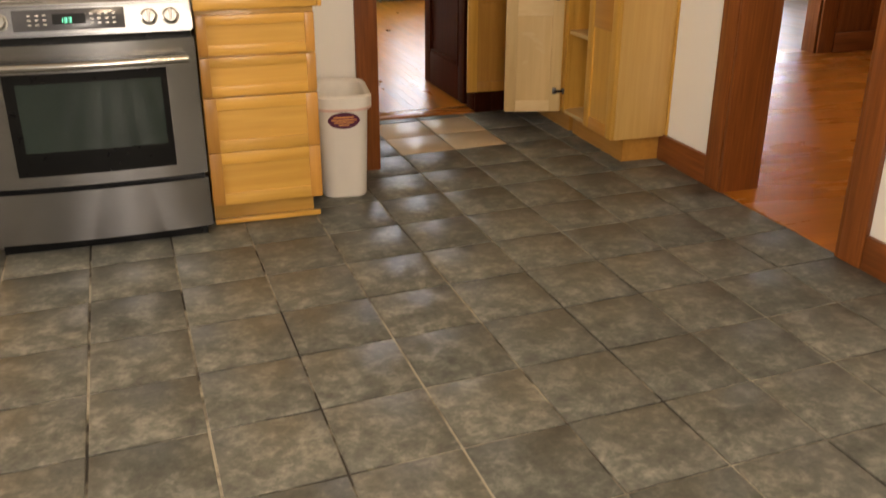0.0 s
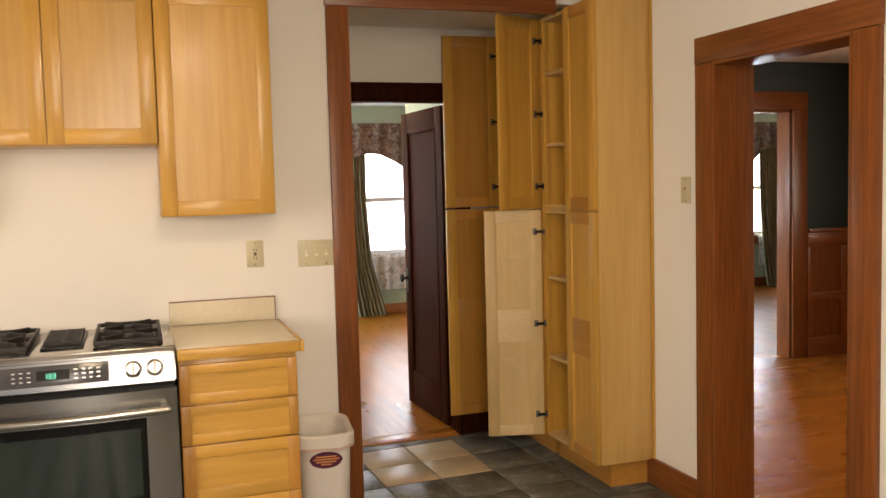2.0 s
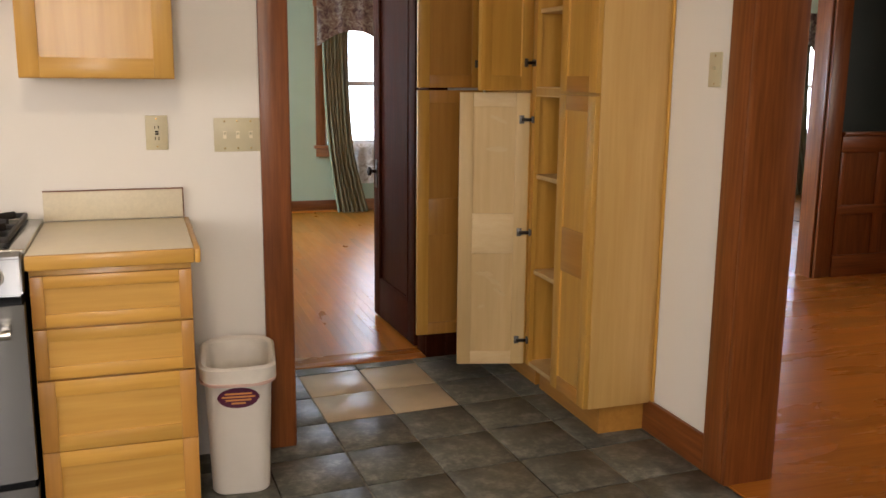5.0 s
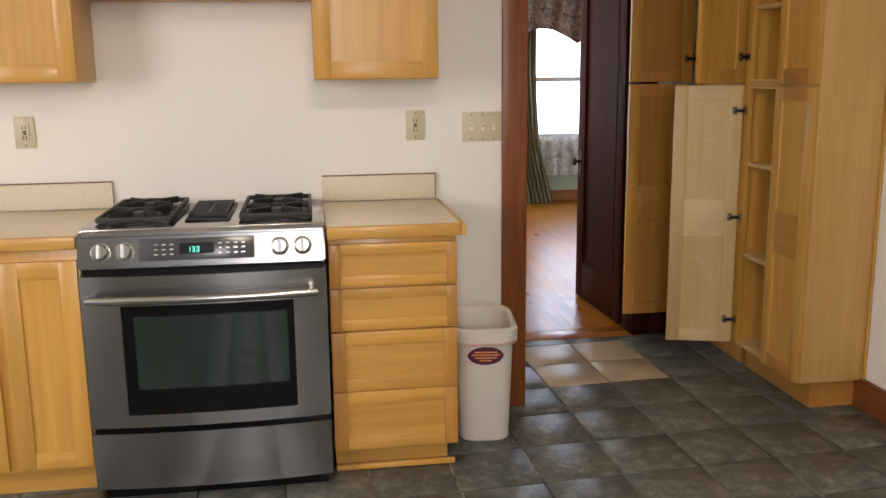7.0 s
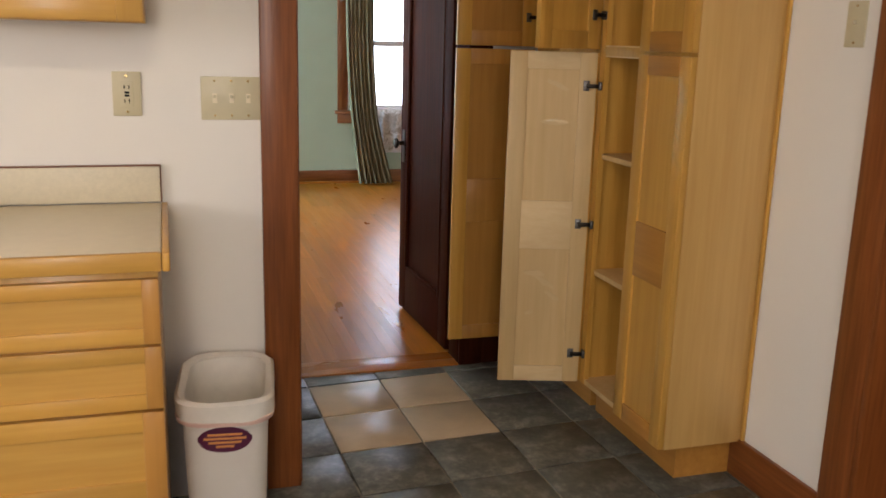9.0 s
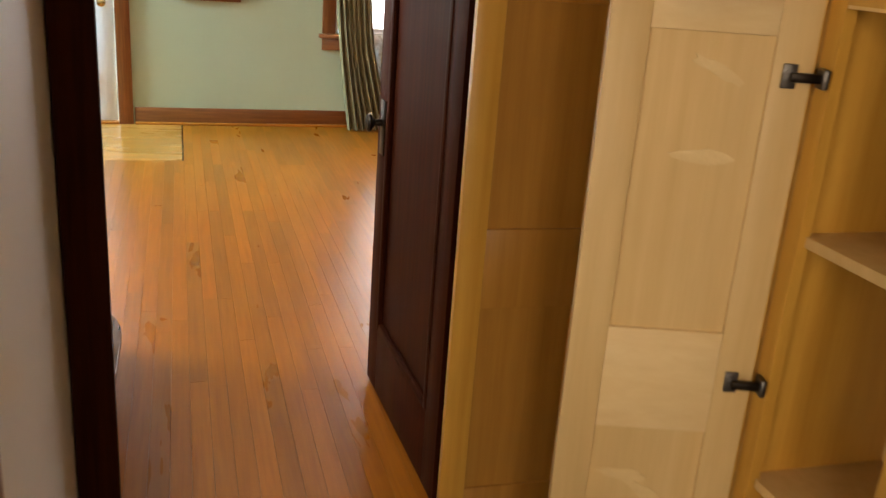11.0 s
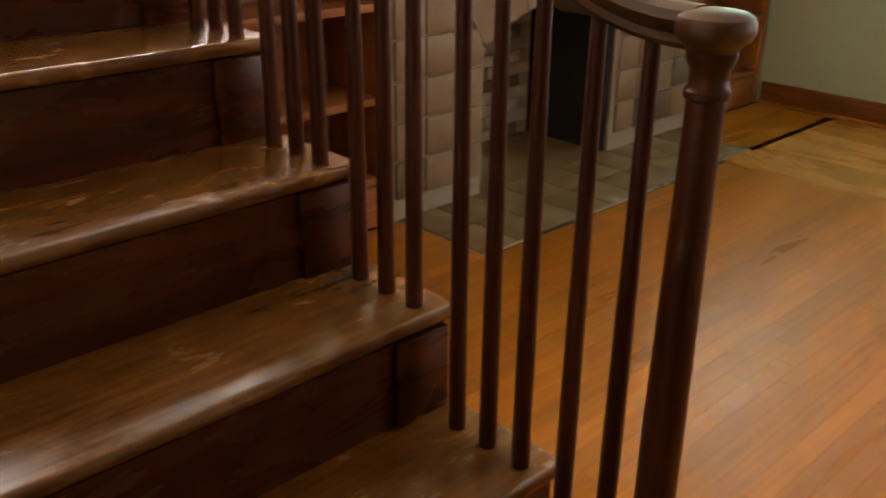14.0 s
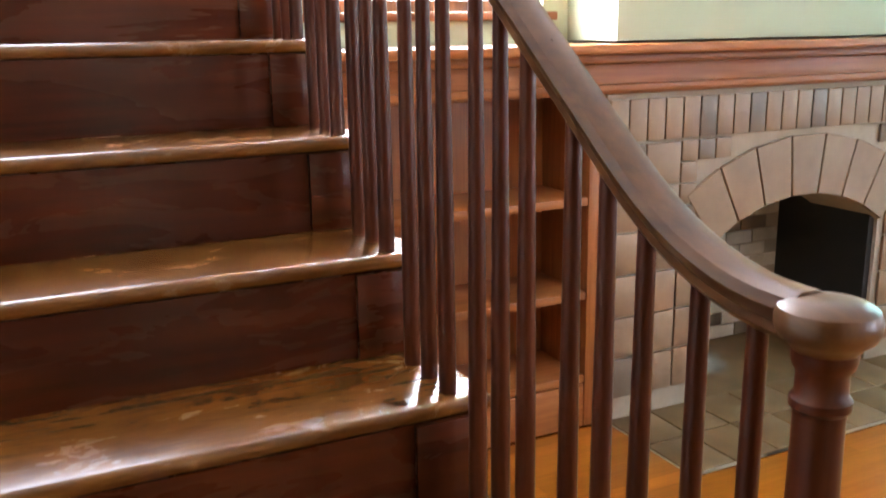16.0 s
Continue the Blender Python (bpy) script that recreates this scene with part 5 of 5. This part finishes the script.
rail = thing("stair_railing", "dark wooden stair railing with turned newel and slim balusters", "railing", (0.86, 5.9, RISE))
RY = 5.89
nx = 0.853
part("newel_block", boxes((nx - 0.038, nx + 0.038, RY - 0.038, RY + 0.038, RISE, 0.3425), bevel=0.004), M_BALUSTER, rail)
nb = lathe([(0.035, 0.343), (0.038, 0.35), (0.038, 0.36), (0.031, 0.368), (0.035, 0.38), (0.035, 0.392), (0.029, 0.402), (0.0285, 0.42), (0.028, 0.60), (0.025, 0.80), (0.0228, 1.0), (0.0228, 1.032), (0.0268, 1.036), (0.0268, 1.044), (0.0228, 1.049), (0.0225, 1.068), (0.0265, 1.074), (0.0285, 1.081), (0.0285, 1.090)], 24)
nb.transform(Matrix.Translation((nx, RY, 0)))
part("newel_post", nb, M_BALUSTER, rail)
cap = lathe([(0.0, 1.086), (0.028, 1.088), (0.034, 1.096), (0.041, 1.101), (0.0445, 1.109), (0.0448, 1.118), (0.042, 1.126), (0.034, 1.131), (0.018, 1.134), (0, 1.1345)], 28, False)
cap.transform(Matrix.Translation((nx, RY, 0)))
part("newel_cap", cap, M_RAIL, rail)


def rail_z(x):
    """Underside-centre height of the handrail: level at the newel, an easing, then the pitch of the stairs."""
    xs, xe, z0 = 0.815, 0.56, 1.108
    slope = RISE / RUN
    if x >= xs:
        return z0
    if x >= xe:
        u = (xs - x)
        return z0 + slope * u * u / (2 * (xs - xe))
    return z0 + slope * (xs - xe) / 2 + slope * (xe - x)


pts = [(nx - 0.02, RY, rail_z(nx)), *[(0.82 - 0.03 * i, RY, rail_z(0.82 - 0.03 * i)) for i in range(18)], (-0.4, RY, rail_z(-0.4)), (-1.35, RY, rail_z(-1.35))]
section = [(-0.030, 0.004), (-0.033, 0.014), (-0.027, 0.027), (-0.012, 0.034), (0.012, 0.034), (0.027, 0.027), (0.033, 0.014), (0.030, 0.004), (0.021, -0.006), (0.021, -0.018), (0.014, -0.026), (-0.014, -0.026), (-0.021, -0.018), (-0.021, -0.006)]
part("handrail", sweep(pts, [(a * 0.82, b * 0.82) for a, b in section]), M_RAIL, rail, "dark moulded handrail curving up from the newel")
bx = []
for k in range(1, 9):
    for j in range(3):
        bx.append((N0X - RUN * k - 0.045 - j * 0.073, (k + 1) * RISE))
bx += [(0.775, RISE), (0.695, RISE)]
for x, z in bx:
    top = rail_z(x) - 0.02
    hgt = top - z
    b = lathe([(0.0152, 0), (0.0152, 0.05), (0.0143, hgt * 0.4), (0.0115, hgt * 0.8), (0.0106, hgt)], 12)
    b.transform(Matrix.Translation((x, RY, z)))
    part("baluster", b, M_BALUSTER, rail)
np_ = boxes((-1.33, -1.23, RY - 0.05, RY + 0.05, 9 * RISE - 0.35, 9 * RISE + 1.0), bevel=0.005)
part("upper_newel", np_, M_BALUSTER, rail)

# ---- fireplace wall ----
XB = -1.05


def bookcase(y0, y1, label):
    b = thing("bookcase", label, "bookcase", (-1.2, (y0 + y1) / 2, 0), "built-in bookcases beside the fireplace")
    for y in (y0, y1 - 0.05):
        part("side", boxes((-1.355, XB, y, y + 0.05, 0, 1.15), bevel=0.003), M_CASE_V, b)
    part("back", boxes((-1.357, -1.34, y0 + 0.05, y1 - 0.05, 0.1, 1.15)), M_CASE_V, b)
    part("plinth", boxes((-1.34, XB - 0.005, y0 + 0.05, y1 - 0.05, 0.0, 0.16), bevel=0.003), M_CASE_Y, b)
    for z in (0.165, 0.465, 0.79):
        part("shelf", boxes((-1.34, XB - 0.004, y0 + 0.05, y1 - 0.05, z, z + 0.028), bevel=0.003), M_CASE_Y, b)
    return b


bookcase(6.10, 7.02, "empty red-brown built-in bookcase beside the stairs")
bookcase(9.02, 9.76, "empty red-brown built-in bookcase in the room corner")
mt = thing("mantel", "red-brown wooden mantel shelf across the fireplace wall", "mantel", (-1.1, 7.9, 1.16))
part("frieze", boxes((-1.36, -1.035, 6.09, YF - 0.005, 1.152, 1.25), bevel=0.004), M_CASE_Y, mt)
part("bed_moulding", boxes((-1.36, -1.0, 6.09, YF - 0.005, 1.251, 1.28), bevel=0.008), M_CASE_Y, mt)
part("shelf", boxes((-1.36, -0.95, 6.07, YF - 0.004, 1.281, 1.312), bevel=0.008), M_CASE_Y, mt)
part("edge_moulding", boxes((-1.03, -1.012, 6.09, YF - 0.005, 1.16, 1.185), bevel=0.005), M_CASE_Y, mt)


def side_window(y0, y1, name):
    w = thing(name, "small wood-framed window above the bookcase", "window", (-1.4, (y0 + y1) / 2, 1.42), kind="structure")
    z0, z1 = 1.42, 2.25
    part("window_frame", boxes((-1.46, -1.42, y0, y0 + 0.04, z0, z1), (-1.46, -1.42, y1 - 0.04, y1, z0, z1), (-1.46, -1.42, y0 + 0.04, y1 - 0.04, z0, z0 + 0.04), (-1.46, -1.42, y0 + 0.04, y1 - 0.04, z1 - 0.04, z1)), M_TRIM_V, w)
    part("muntin", boxes((-1.45, -1.43, (y0 + y1) / 2 - 0.01, (y0 + y1) / 2 + 0.01, z0 + 0.04, z1 - 0.04)), M_TRIM_V, w)
    for a, b in ((y0 + 0.04, (y0 + y1) / 2 - 0.01), ((y0 + y1) / 2 + 0.01, y1 - 0.04)):
        g = part("pane", boxes((-1.442, -1.438, a, b, z0 + 0.04, z1 - 0.04)), M_GLASS, w)
        g.visible_shadow = False
    part("sill", boxes((-1.40, -1.33, y0 - 0.04, y1 + 0.04, z0 - 0.03, z0 - 0.001), bevel=0.005), M_TRIM_Y, w)


side_window(6.12, 6.98, "window_3")
side_window(9.06, 9.66, "window_4")

FY0, FY1, FC, FR = 7.036, 9.0, 7.93, 0.43     # tile face ends, arch centre and half width
SPRING, RISING = 0.60, 0.14
ARC = (FR * FR + RISING * RISING) / (2 * RISING)
ARC_Z = SPRING + RISING - ARC
fp = thing("fireplace", "greige tiled fireplace with an arched firebox", "fireplace", (-1.1, FC, 0))
part("core", boxes((-1.358, -1.045, 7.03, FC - FR, 0, 1.15)), M_MORTAR, fp)
part("core", boxes((-1.358, -1.045, FC + FR, 9.01, 0, 1.15)), M_MORTAR, fp)
ab = bmesh.new()
cols = []
for i in range(17):
    y = FC - FR + 2 * FR * i / 16
    z = ARC_Z + math.sqrt(ARC * ARC - (y - FC) ** 2)
    cols.append([ab.verts.new(p) for p in ((-1.045, y, z), (-1.045, y, 1.15), (-1.358, y, 1.15), (-1.358, y, z))])
for a, b in zip(cols, cols[1:]):
    for k in range(4):
        ab.faces.new((a[k], a[(k + 1) % 4], b[(k + 1) % 4], b[k]))
ab.faces.new(cols[0][::-1])
ab.faces.new(cols[-1])
part("arch", ab, M_MORTAR, fp)
part("firebox_back", boxes((-1.56, -1.53, FC - FR - 0.02, FC + FR + 0.02, 0, 0.95)), M_MORTAR, fp)
part("firebox_side", boxes((-1.53, -1.359, FC - FR - 0.03, FC - FR - 0.001, 0, 0.95)), M_FIREBRICK, fp)
part("firebox_side", boxes((-1.53, -1.06, FC + FR - 0.03, FC + FR - 0.001, 0, 0.74)), M_FIREBOX_DARK, fp, "black firebox side")
part("firebox_top", boxes((-1.53, -1.359, FC - FR - 0.02, FC + FR + 0.02, 0.92, 0.95)), M_FIREBOX_DARK, fp)
part("firebox_floor", boxes((-1.53, -1.03, FC - FR, FC + FR, -0.004, 0.006)), M_HEARTH, fp)
hearth = thing("hearth", "olive-brown tiled hearth set in the oak floor", "hearth", (-0.83, 7.95, 0), kind="structure")
part("bed", boxes((-1.045, -0.6, 7.06, 8.9, -0.008, 0.002)), M_GROUT, hearth)

# ---- dining room wainscot ----


def wainscot(name, label, along, fixed, u0, u1, out):
    w = thing(name, label, "wainscot", (0, 0, 0), kind="structure")

    def b(nm, ua, ub, d0, d1, z0, z1, mat, bev=0.004):
        lo_, hi_ = sorted((fixed + out * d0, fixed + out * d1))
        part(nm, boxes((ua, ub, lo_, hi_, z0, z1) if along == "x" else (lo_, hi_, ua, ub, z0, z1), bevel=bev), mat, w)
    mh = M_TRIM_X if along == "x" else M_TRIM_Y
    b("backing", u0, u1, 0.001, 0.012, 0, 1.03, M_TRIM_V, 0)
    b("cap", u0, u1, 0.001, 0.05, 1.031, 1.06, mh)
    b("base", u0, u1, 0.0125, 0.03, 0, 0.16, mh)
    for za, zb in ((0.46, 0.53), (0.91, 1.03)):
        b("rail", u0, u1, 0.0125, 0.028, za, zb, mh)
    k = max(1, round((u1 - u0) / 0.31))
    for i in range(k + 1):
        c = u0 + (u1 - u0) * i / k
        b("stile", max(u0, c - 0.045), min(u1, c + 0.045), 0.0127, 0.027, 0.16, 0.91, M_TRIM_V)
    return w


wainscot("wainscot_north", "red-brown panelled wainscot below the dark green wall", "x", 5.69, 5.385, 6.15, -1)
wainscot("wainscot_east", "red-brown panelled wainscot below the dark green wall", "y", 6.21, 3.0, 5.66, -1)

# ---- floors, tiles and boards ----
# the tile grid lies slightly askew to the walls: its origin and the two steps along it
TO, TU, TV = Vector((0.163, 2.049)), Vector((0.3004, 0.0192)), Vector((-0.0089, 0.3084))
tile_me = {}


def tile_mesh(w, d, mat, name):
    key = (round(w, 3), round(d, 3), mat.name)
    if key not in tile_me:
        bm = bmesh.new()
        e = 0.003
        lo = [bm.verts.new(p) for p in ((0, 0, -0.006), (w, 0, -0.006), (w, d, -0.006), (0, d, -0.006))]
        md = [bm.verts.new(p) for p in ((0, 0, -0.002), (w, 0, -0.002), (w, d, -0.002), (0, d, -0.002))]
        hi = [bm.verts.new(p) for p in ((e, e, 0), (w - e, e, 0), (w - e, d - e, 0), (e, d - e, 0))]
        for a, b in ((lo, md), (md, hi)):
            for i in range(4):
                bm.faces.new((a[i], a[(i + 1) % 4], b[(i + 1) % 4], b[i]))
        bm.faces.new(hi)
        tile_me[key] = mesh_of(name, bm, mat)
    return tile_me[key]


kf = thing("kitchen_floor", "grey slate-look tiles with a beige tile patch", "floor", (0, 0, 0), kind="structure")


def clip(poly, axis, limit, sign):
    """The part of a flat outline on one side of a line x or y = limit."""
    out = []
    for p, q in zip(poly, poly[1:] + poly[:1]):
        dp, dq = (p[axis] - limit) * sign, (q[axis] - limit) * sign
        if dp <= 0:
            out.append(p)
        if (dp < 0 < dq) or (dq < 0 < dp):
            out.append(p + (q - p) * (dp / (dp - dq)))
    return out


def skew_tile(poly, mat):
    """A tile of any outline with eased upper edges."""
    bm = bmesh.new()
    mid = sum(poly, Vector((0, 0))) / len(poly)
    rings = []
    for z, e in ((-0.006, 0.0), (-0.002, 0.0), (0.0, 0.003)):
        rings.append([bm.verts.new((*(p + (mid - p).normalized() * e * 1.4), z)) for p in poly])
    for lo, hi in zip(rings, rings[1:]):
        for i in range(len(poly)):
            bm.faces.new((lo[i], lo[(i + 1) % len(poly)], hi[(i + 1) % len(poly)], hi[i]))
    bm.faces.new(rings[-1])
    return mesh_of("tile", bm, mat)


GU, GV = TU * 0.013, TV * 0.013        # half a joint
full = [GU + GV, TU - GU + GV, TU + TV - GU - GV, TV + GU - GV]
full_me = {m.name: skew_tile(full, m) for m in (M_SLATE, M_BEIGE)}
rest = bmesh.new()
for i in range(-10, 9):
    for j in range(-15, 10):
        o = TO + TU * i + TV * j
        poly = [o + p for p in full]
        for axis, limit, sign in ((0, -2.6, -1), (0, XR, 1), (1, -2.3, -1), (1, 4.697, 1)):
            poly = clip(poly, axis, limit, sign) if poly else poly
        if len(poly) < 3 or max(p[1] for p in poly) - min(p[1] for p in poly) < 0.02 or max(p[0] for p in poly) - min(p[0] for p in poly) < 0.02:
            continue
        if min(p[1] for p in poly) > YW and max(p[0] for p in poly) < 1.15:
            continue
        mat = M_BEIGE if i in (4, 5) and j in (6, 7) else M_SLATE
        whole = len(poly) == 4 and all((p - q - o).length < 1e-5 for p, q in zip(poly, full))
        if i >= -4 and j >= -7:
            at = (*o, random.uniform(-0.0006, 0.0006)) if whole else (0, 0, random.uniform(-0.0006, 0.0006))
            piece("tile", full_me[mat.name] if whole else skew_tile(poly, mat), kf, at)
        else:
            ring = [[rest.verts.new((*p, z)) for p in poly] for z in (-0.006, 0.0)]
            for k in range(len(poly)):
                rest.faces.new((ring[0][k], ring[0][(k + 1) % len(poly)], ring[1][(k + 1) % len(poly)], ring[1][k]))
            rest.faces.new(ring[1])
ob = part("far_tiles", rest, M_SLATE, kf)
ob["kind"] = "stuff"

lf = thing("living_floor", "narrow oak strip floor with a pale inlaid border", "floor", (0, 6, 0), kind="structure")
BW = 0.0572
board_me = {}


def board_mesh(length, mat):
    key = (round(length, 2), mat.name)
    if key not in board_me:
        bm = bmesh.new()
        w, l, e = BW, length, 0.0003
        lo = [bm.verts.new(p) for p in ((0, 0, -0.008), (w, 0, -0.008), (w, l, -0.008), (0, l, -0.008))]
        hi = [bm.verts.new(p) for p in ((e, e, 0), (w - e, e, 0), (w - e, l - e, 0), (e, l - e, 0))]
        for i in range(4):
            bm.faces.new((lo[i], lo[(i + 1) % 4], hi[(i + 1) % 4], hi[i]))
        bm.faces.new(hi)
        board_me[key] = mesh_of("floor_board", bm, mat)
    return board_me[key]


rest = bmesh.new()
INX0, INX1, INY = -0.62, 1.352, 8.66
rng = random.Random(4)
count = 0
x = -1.04
while x < 9.75:
    y = 4.862 if x < 2.0 else 5.86
    if x < -0.6:
        spans = [(5.9, 7.06), (8.9, INY if x > INX0 else YF)]
    elif INX0 <= x < INX1:
        spans = [(y, INY)]
    else:
        spans = [(y, YF)]
    for a, b in spans:
        yy = a
        while yy < b - 0.01:
            l = min(b - yy, round(rng.uniform(0.5, 1.5), 1))
            if b - yy - l < 0.2:
                l = b - yy
            if -0.1 < x < 2.05 and yy < 8.6 and count < 290:
                piece("floor_board", board_mesh(l, M_OAK), lf, (x, yy, 0))
                count += 1
            else:
                join(rest, boxes((x, x + BW, yy, yy + l, -0.008, 0)))
            yy += l
    x += BW
ob = part("far_boards", rest, M_OAK, lf)
ob["kind"] = "stuff"
# inlaid border before the front door
inb = bmesh.new()
y = INY
while y < YF - 0.01:
    x = INX0
    while x < INX1 - 0.01:
        l = min(INX1 - x, rng.uniform(0.5, 1.1))
        cut = 9.25 < y < 9.70
        if not cut or x + l < 0.2 or x > 0.79:
            join(inb, boxes((x, x + l - 0.001, y, min(y + BW - 0.0008, YF), -0.008, 0)))
        else:
            if x < 0.2:
                join(inb, boxes((x, 0.2, y, min(y + BW - 0.0008, YF), -0.008, 0)))
            if x + l > 0.79:
                join(inb, boxes((0.79, x + l - 0.001, y, min(y + BW - 0.0008, YF), -0.008, 0)))
        x += l
    y += BW
part("inlay_boards", inb, M_INLAY, lf, "paler oak boards of the border")
part("inlay_line", boxes((0.2, 0.79, 9.25, 9.272, -0.008, 0.0004), (0.2, 0.79, 9.70, 9.722, -0.008, 0.0004), (0.2, 0.222, 9.272, 9.70, -0.008, 0.0004), (0.768, 0.79, 9.272, 9.70, -0.008, 0.0004)), M_INLAY_D, lf, "dark walnut inlay line")
part("inlay_field", boxes(*[(0.2225, 0.7675, 9.2725 + k * 0.0536, 9.2725 + k * 0.0536 + 0.053, -0.008, 0) for k in range(8)]), M_INLAY, lf)

df = thing("dining_floor", "reddish oak strip floor of the dining room", "floor", (4, 3, 0), kind="structure")
rest = bmesh.new()
y = 0.42
while y < 5.86:
    x = XR if 2.19 < y < 2.95 else (2.745 if y < 5.69 else 3.2)
    end = 6.2 if y < 5.67 else 5.22
    while x < end - 0.01:
        l = min(end - x, rng.uniform(0.5, 1.6))
        join(rest, boxes((x, x + l, y, y + BW, -0.008, 0.001)))
        x += l
    y += BW
ob = part("far_boards", rest, M_OAK_X, df)
ob["kind"] = "stuff"

# fireplace tiles, square with raked joints; the arch is framed by narrow radial bricks
T = 0.150
ftile = boxes((-0.012, 0, 0.004, T - 0.004, 0.004, T - 0.004), bevel=0.003)
ft_me = [mesh_of("tile", ftile, M_FTILE), None]
ft_me[1] = mesh_of("tile", boxes((-0.012, 0, 0.004, T - 0.004, 0.004, T - 0.004), bevel=0.003), M_FTILE_D)
half = [mesh_of("tile", boxes((-0.012, 0, 0.003, T / 2 - 0.003, 0.003, T / 2 - 0.003), bevel=0.002), mt_) for mt_ in (M_FTILE, M_FTILE_D)]
tall = [mesh_of("tile", boxes((-0.012, 0, 0.003, T / 2 - 0.003, 0.003, T - 0.008), bevel=0.002), mt_) for mt_ in (M_FTILE, M_FTILE_D)]


def blocked(y, z, size):
    for cy in (y, y + size):
        for cz in (z, z + size):
            if abs(cy - FC) < FR + 0.004 and cz < SPRING + 0.02:
                return True
            if math.hypot(cy - FC, cz - ARC_Z) < ARC + 0.235 and abs(cy - FC) < 0.62 * (cz - ARC_Z):
                return True
    return False


for i in range(int((FY1 - FY0) / T)):
    for j in range(6):
        y, z = FY0 + i * T, 0.085 + j * T
        if not blocked(y, z, T):
            piece("tile", ft_me[1 if rng.random() < 0.2 else 0], fp, (-1.031, y, z))
            continue
        for a in (0, 1):
            for b in (0, 1):
                if not blocked(y + a * T / 2, z + b * T / 2, T / 2):
                    piece("tile", half[1 if rng.random() < 0.3 else 0], fp, (-1.031, y + a * T / 2, z + b * T / 2))
for i in range(int((FY1 - FY0) / (T / 2))):
    piece("tile", tall[1 if rng.random() < 0.3 else 0], fp, (-1.031, FY0 + i * T / 2, 0.99))
spread = math.asin(FR / ARC)
for i in range(7):
    a0, a1 = -spread + 2 * spread * i / 7 + 0.003, -spread + 2 * spread * (i + 1) / 7 - 0.003
    wedge = bmesh.new()
    ring_ = []
    for x in (-1.043, -1.028):
        ring_.append([wedge.verts.new((x, FC + r * math.sin(a), ARC_Z + r * math.cos(a))) for r, a in ((ARC + 0.004, a0), (ARC + 0.004, a1), (ARC + 0.231, a1), (ARC + 0.231, a0))])
    for k in range(4):
        wedge.faces.new((ring_[0][k], ring_[0][(k + 1) % 4], ring_[1][(k + 1) % 4], ring_[1][k]))
    wedge.faces.new(ring_[1])
    wedge.faces.new(ring_[0][::-1])
    bmesh.ops.bevel(wedge, geom=wedge.edges[:], offset=0.003, segments=1, affect="EDGES")
    part("arch_tile", wedge, M_FTILE, fp)
brick_me = [mesh_of("firebrick", boxes((0, 0.012, 0.003, 0.147, 0.003, 0.057), bevel=0.002), mt_) for mt_ in (M_FIREBRICK, M_FTILE_D)]
for k in range(14):
    for j in range(5):
        y0 = FC - FR + j * 0.15 + (0.07 if k % 2 else 0.0)
        piece("firebrick", brick_me[1 if rng.random() < 0.25 else 0], fp, (-1.53, y0, 0.01 + k * 0.06))
hw, hd = 0.222, 0.1835
for i in range(2):
    for j in range(10):
        piece("hearth_tile", tile_mesh(hw - 0.006, hd - 0.006, M_HEARTH, "hearth_tile"), hearth, (-1.043 + i * hw + 0.003, 7.063 + j * hd + 0.003, 0.008))
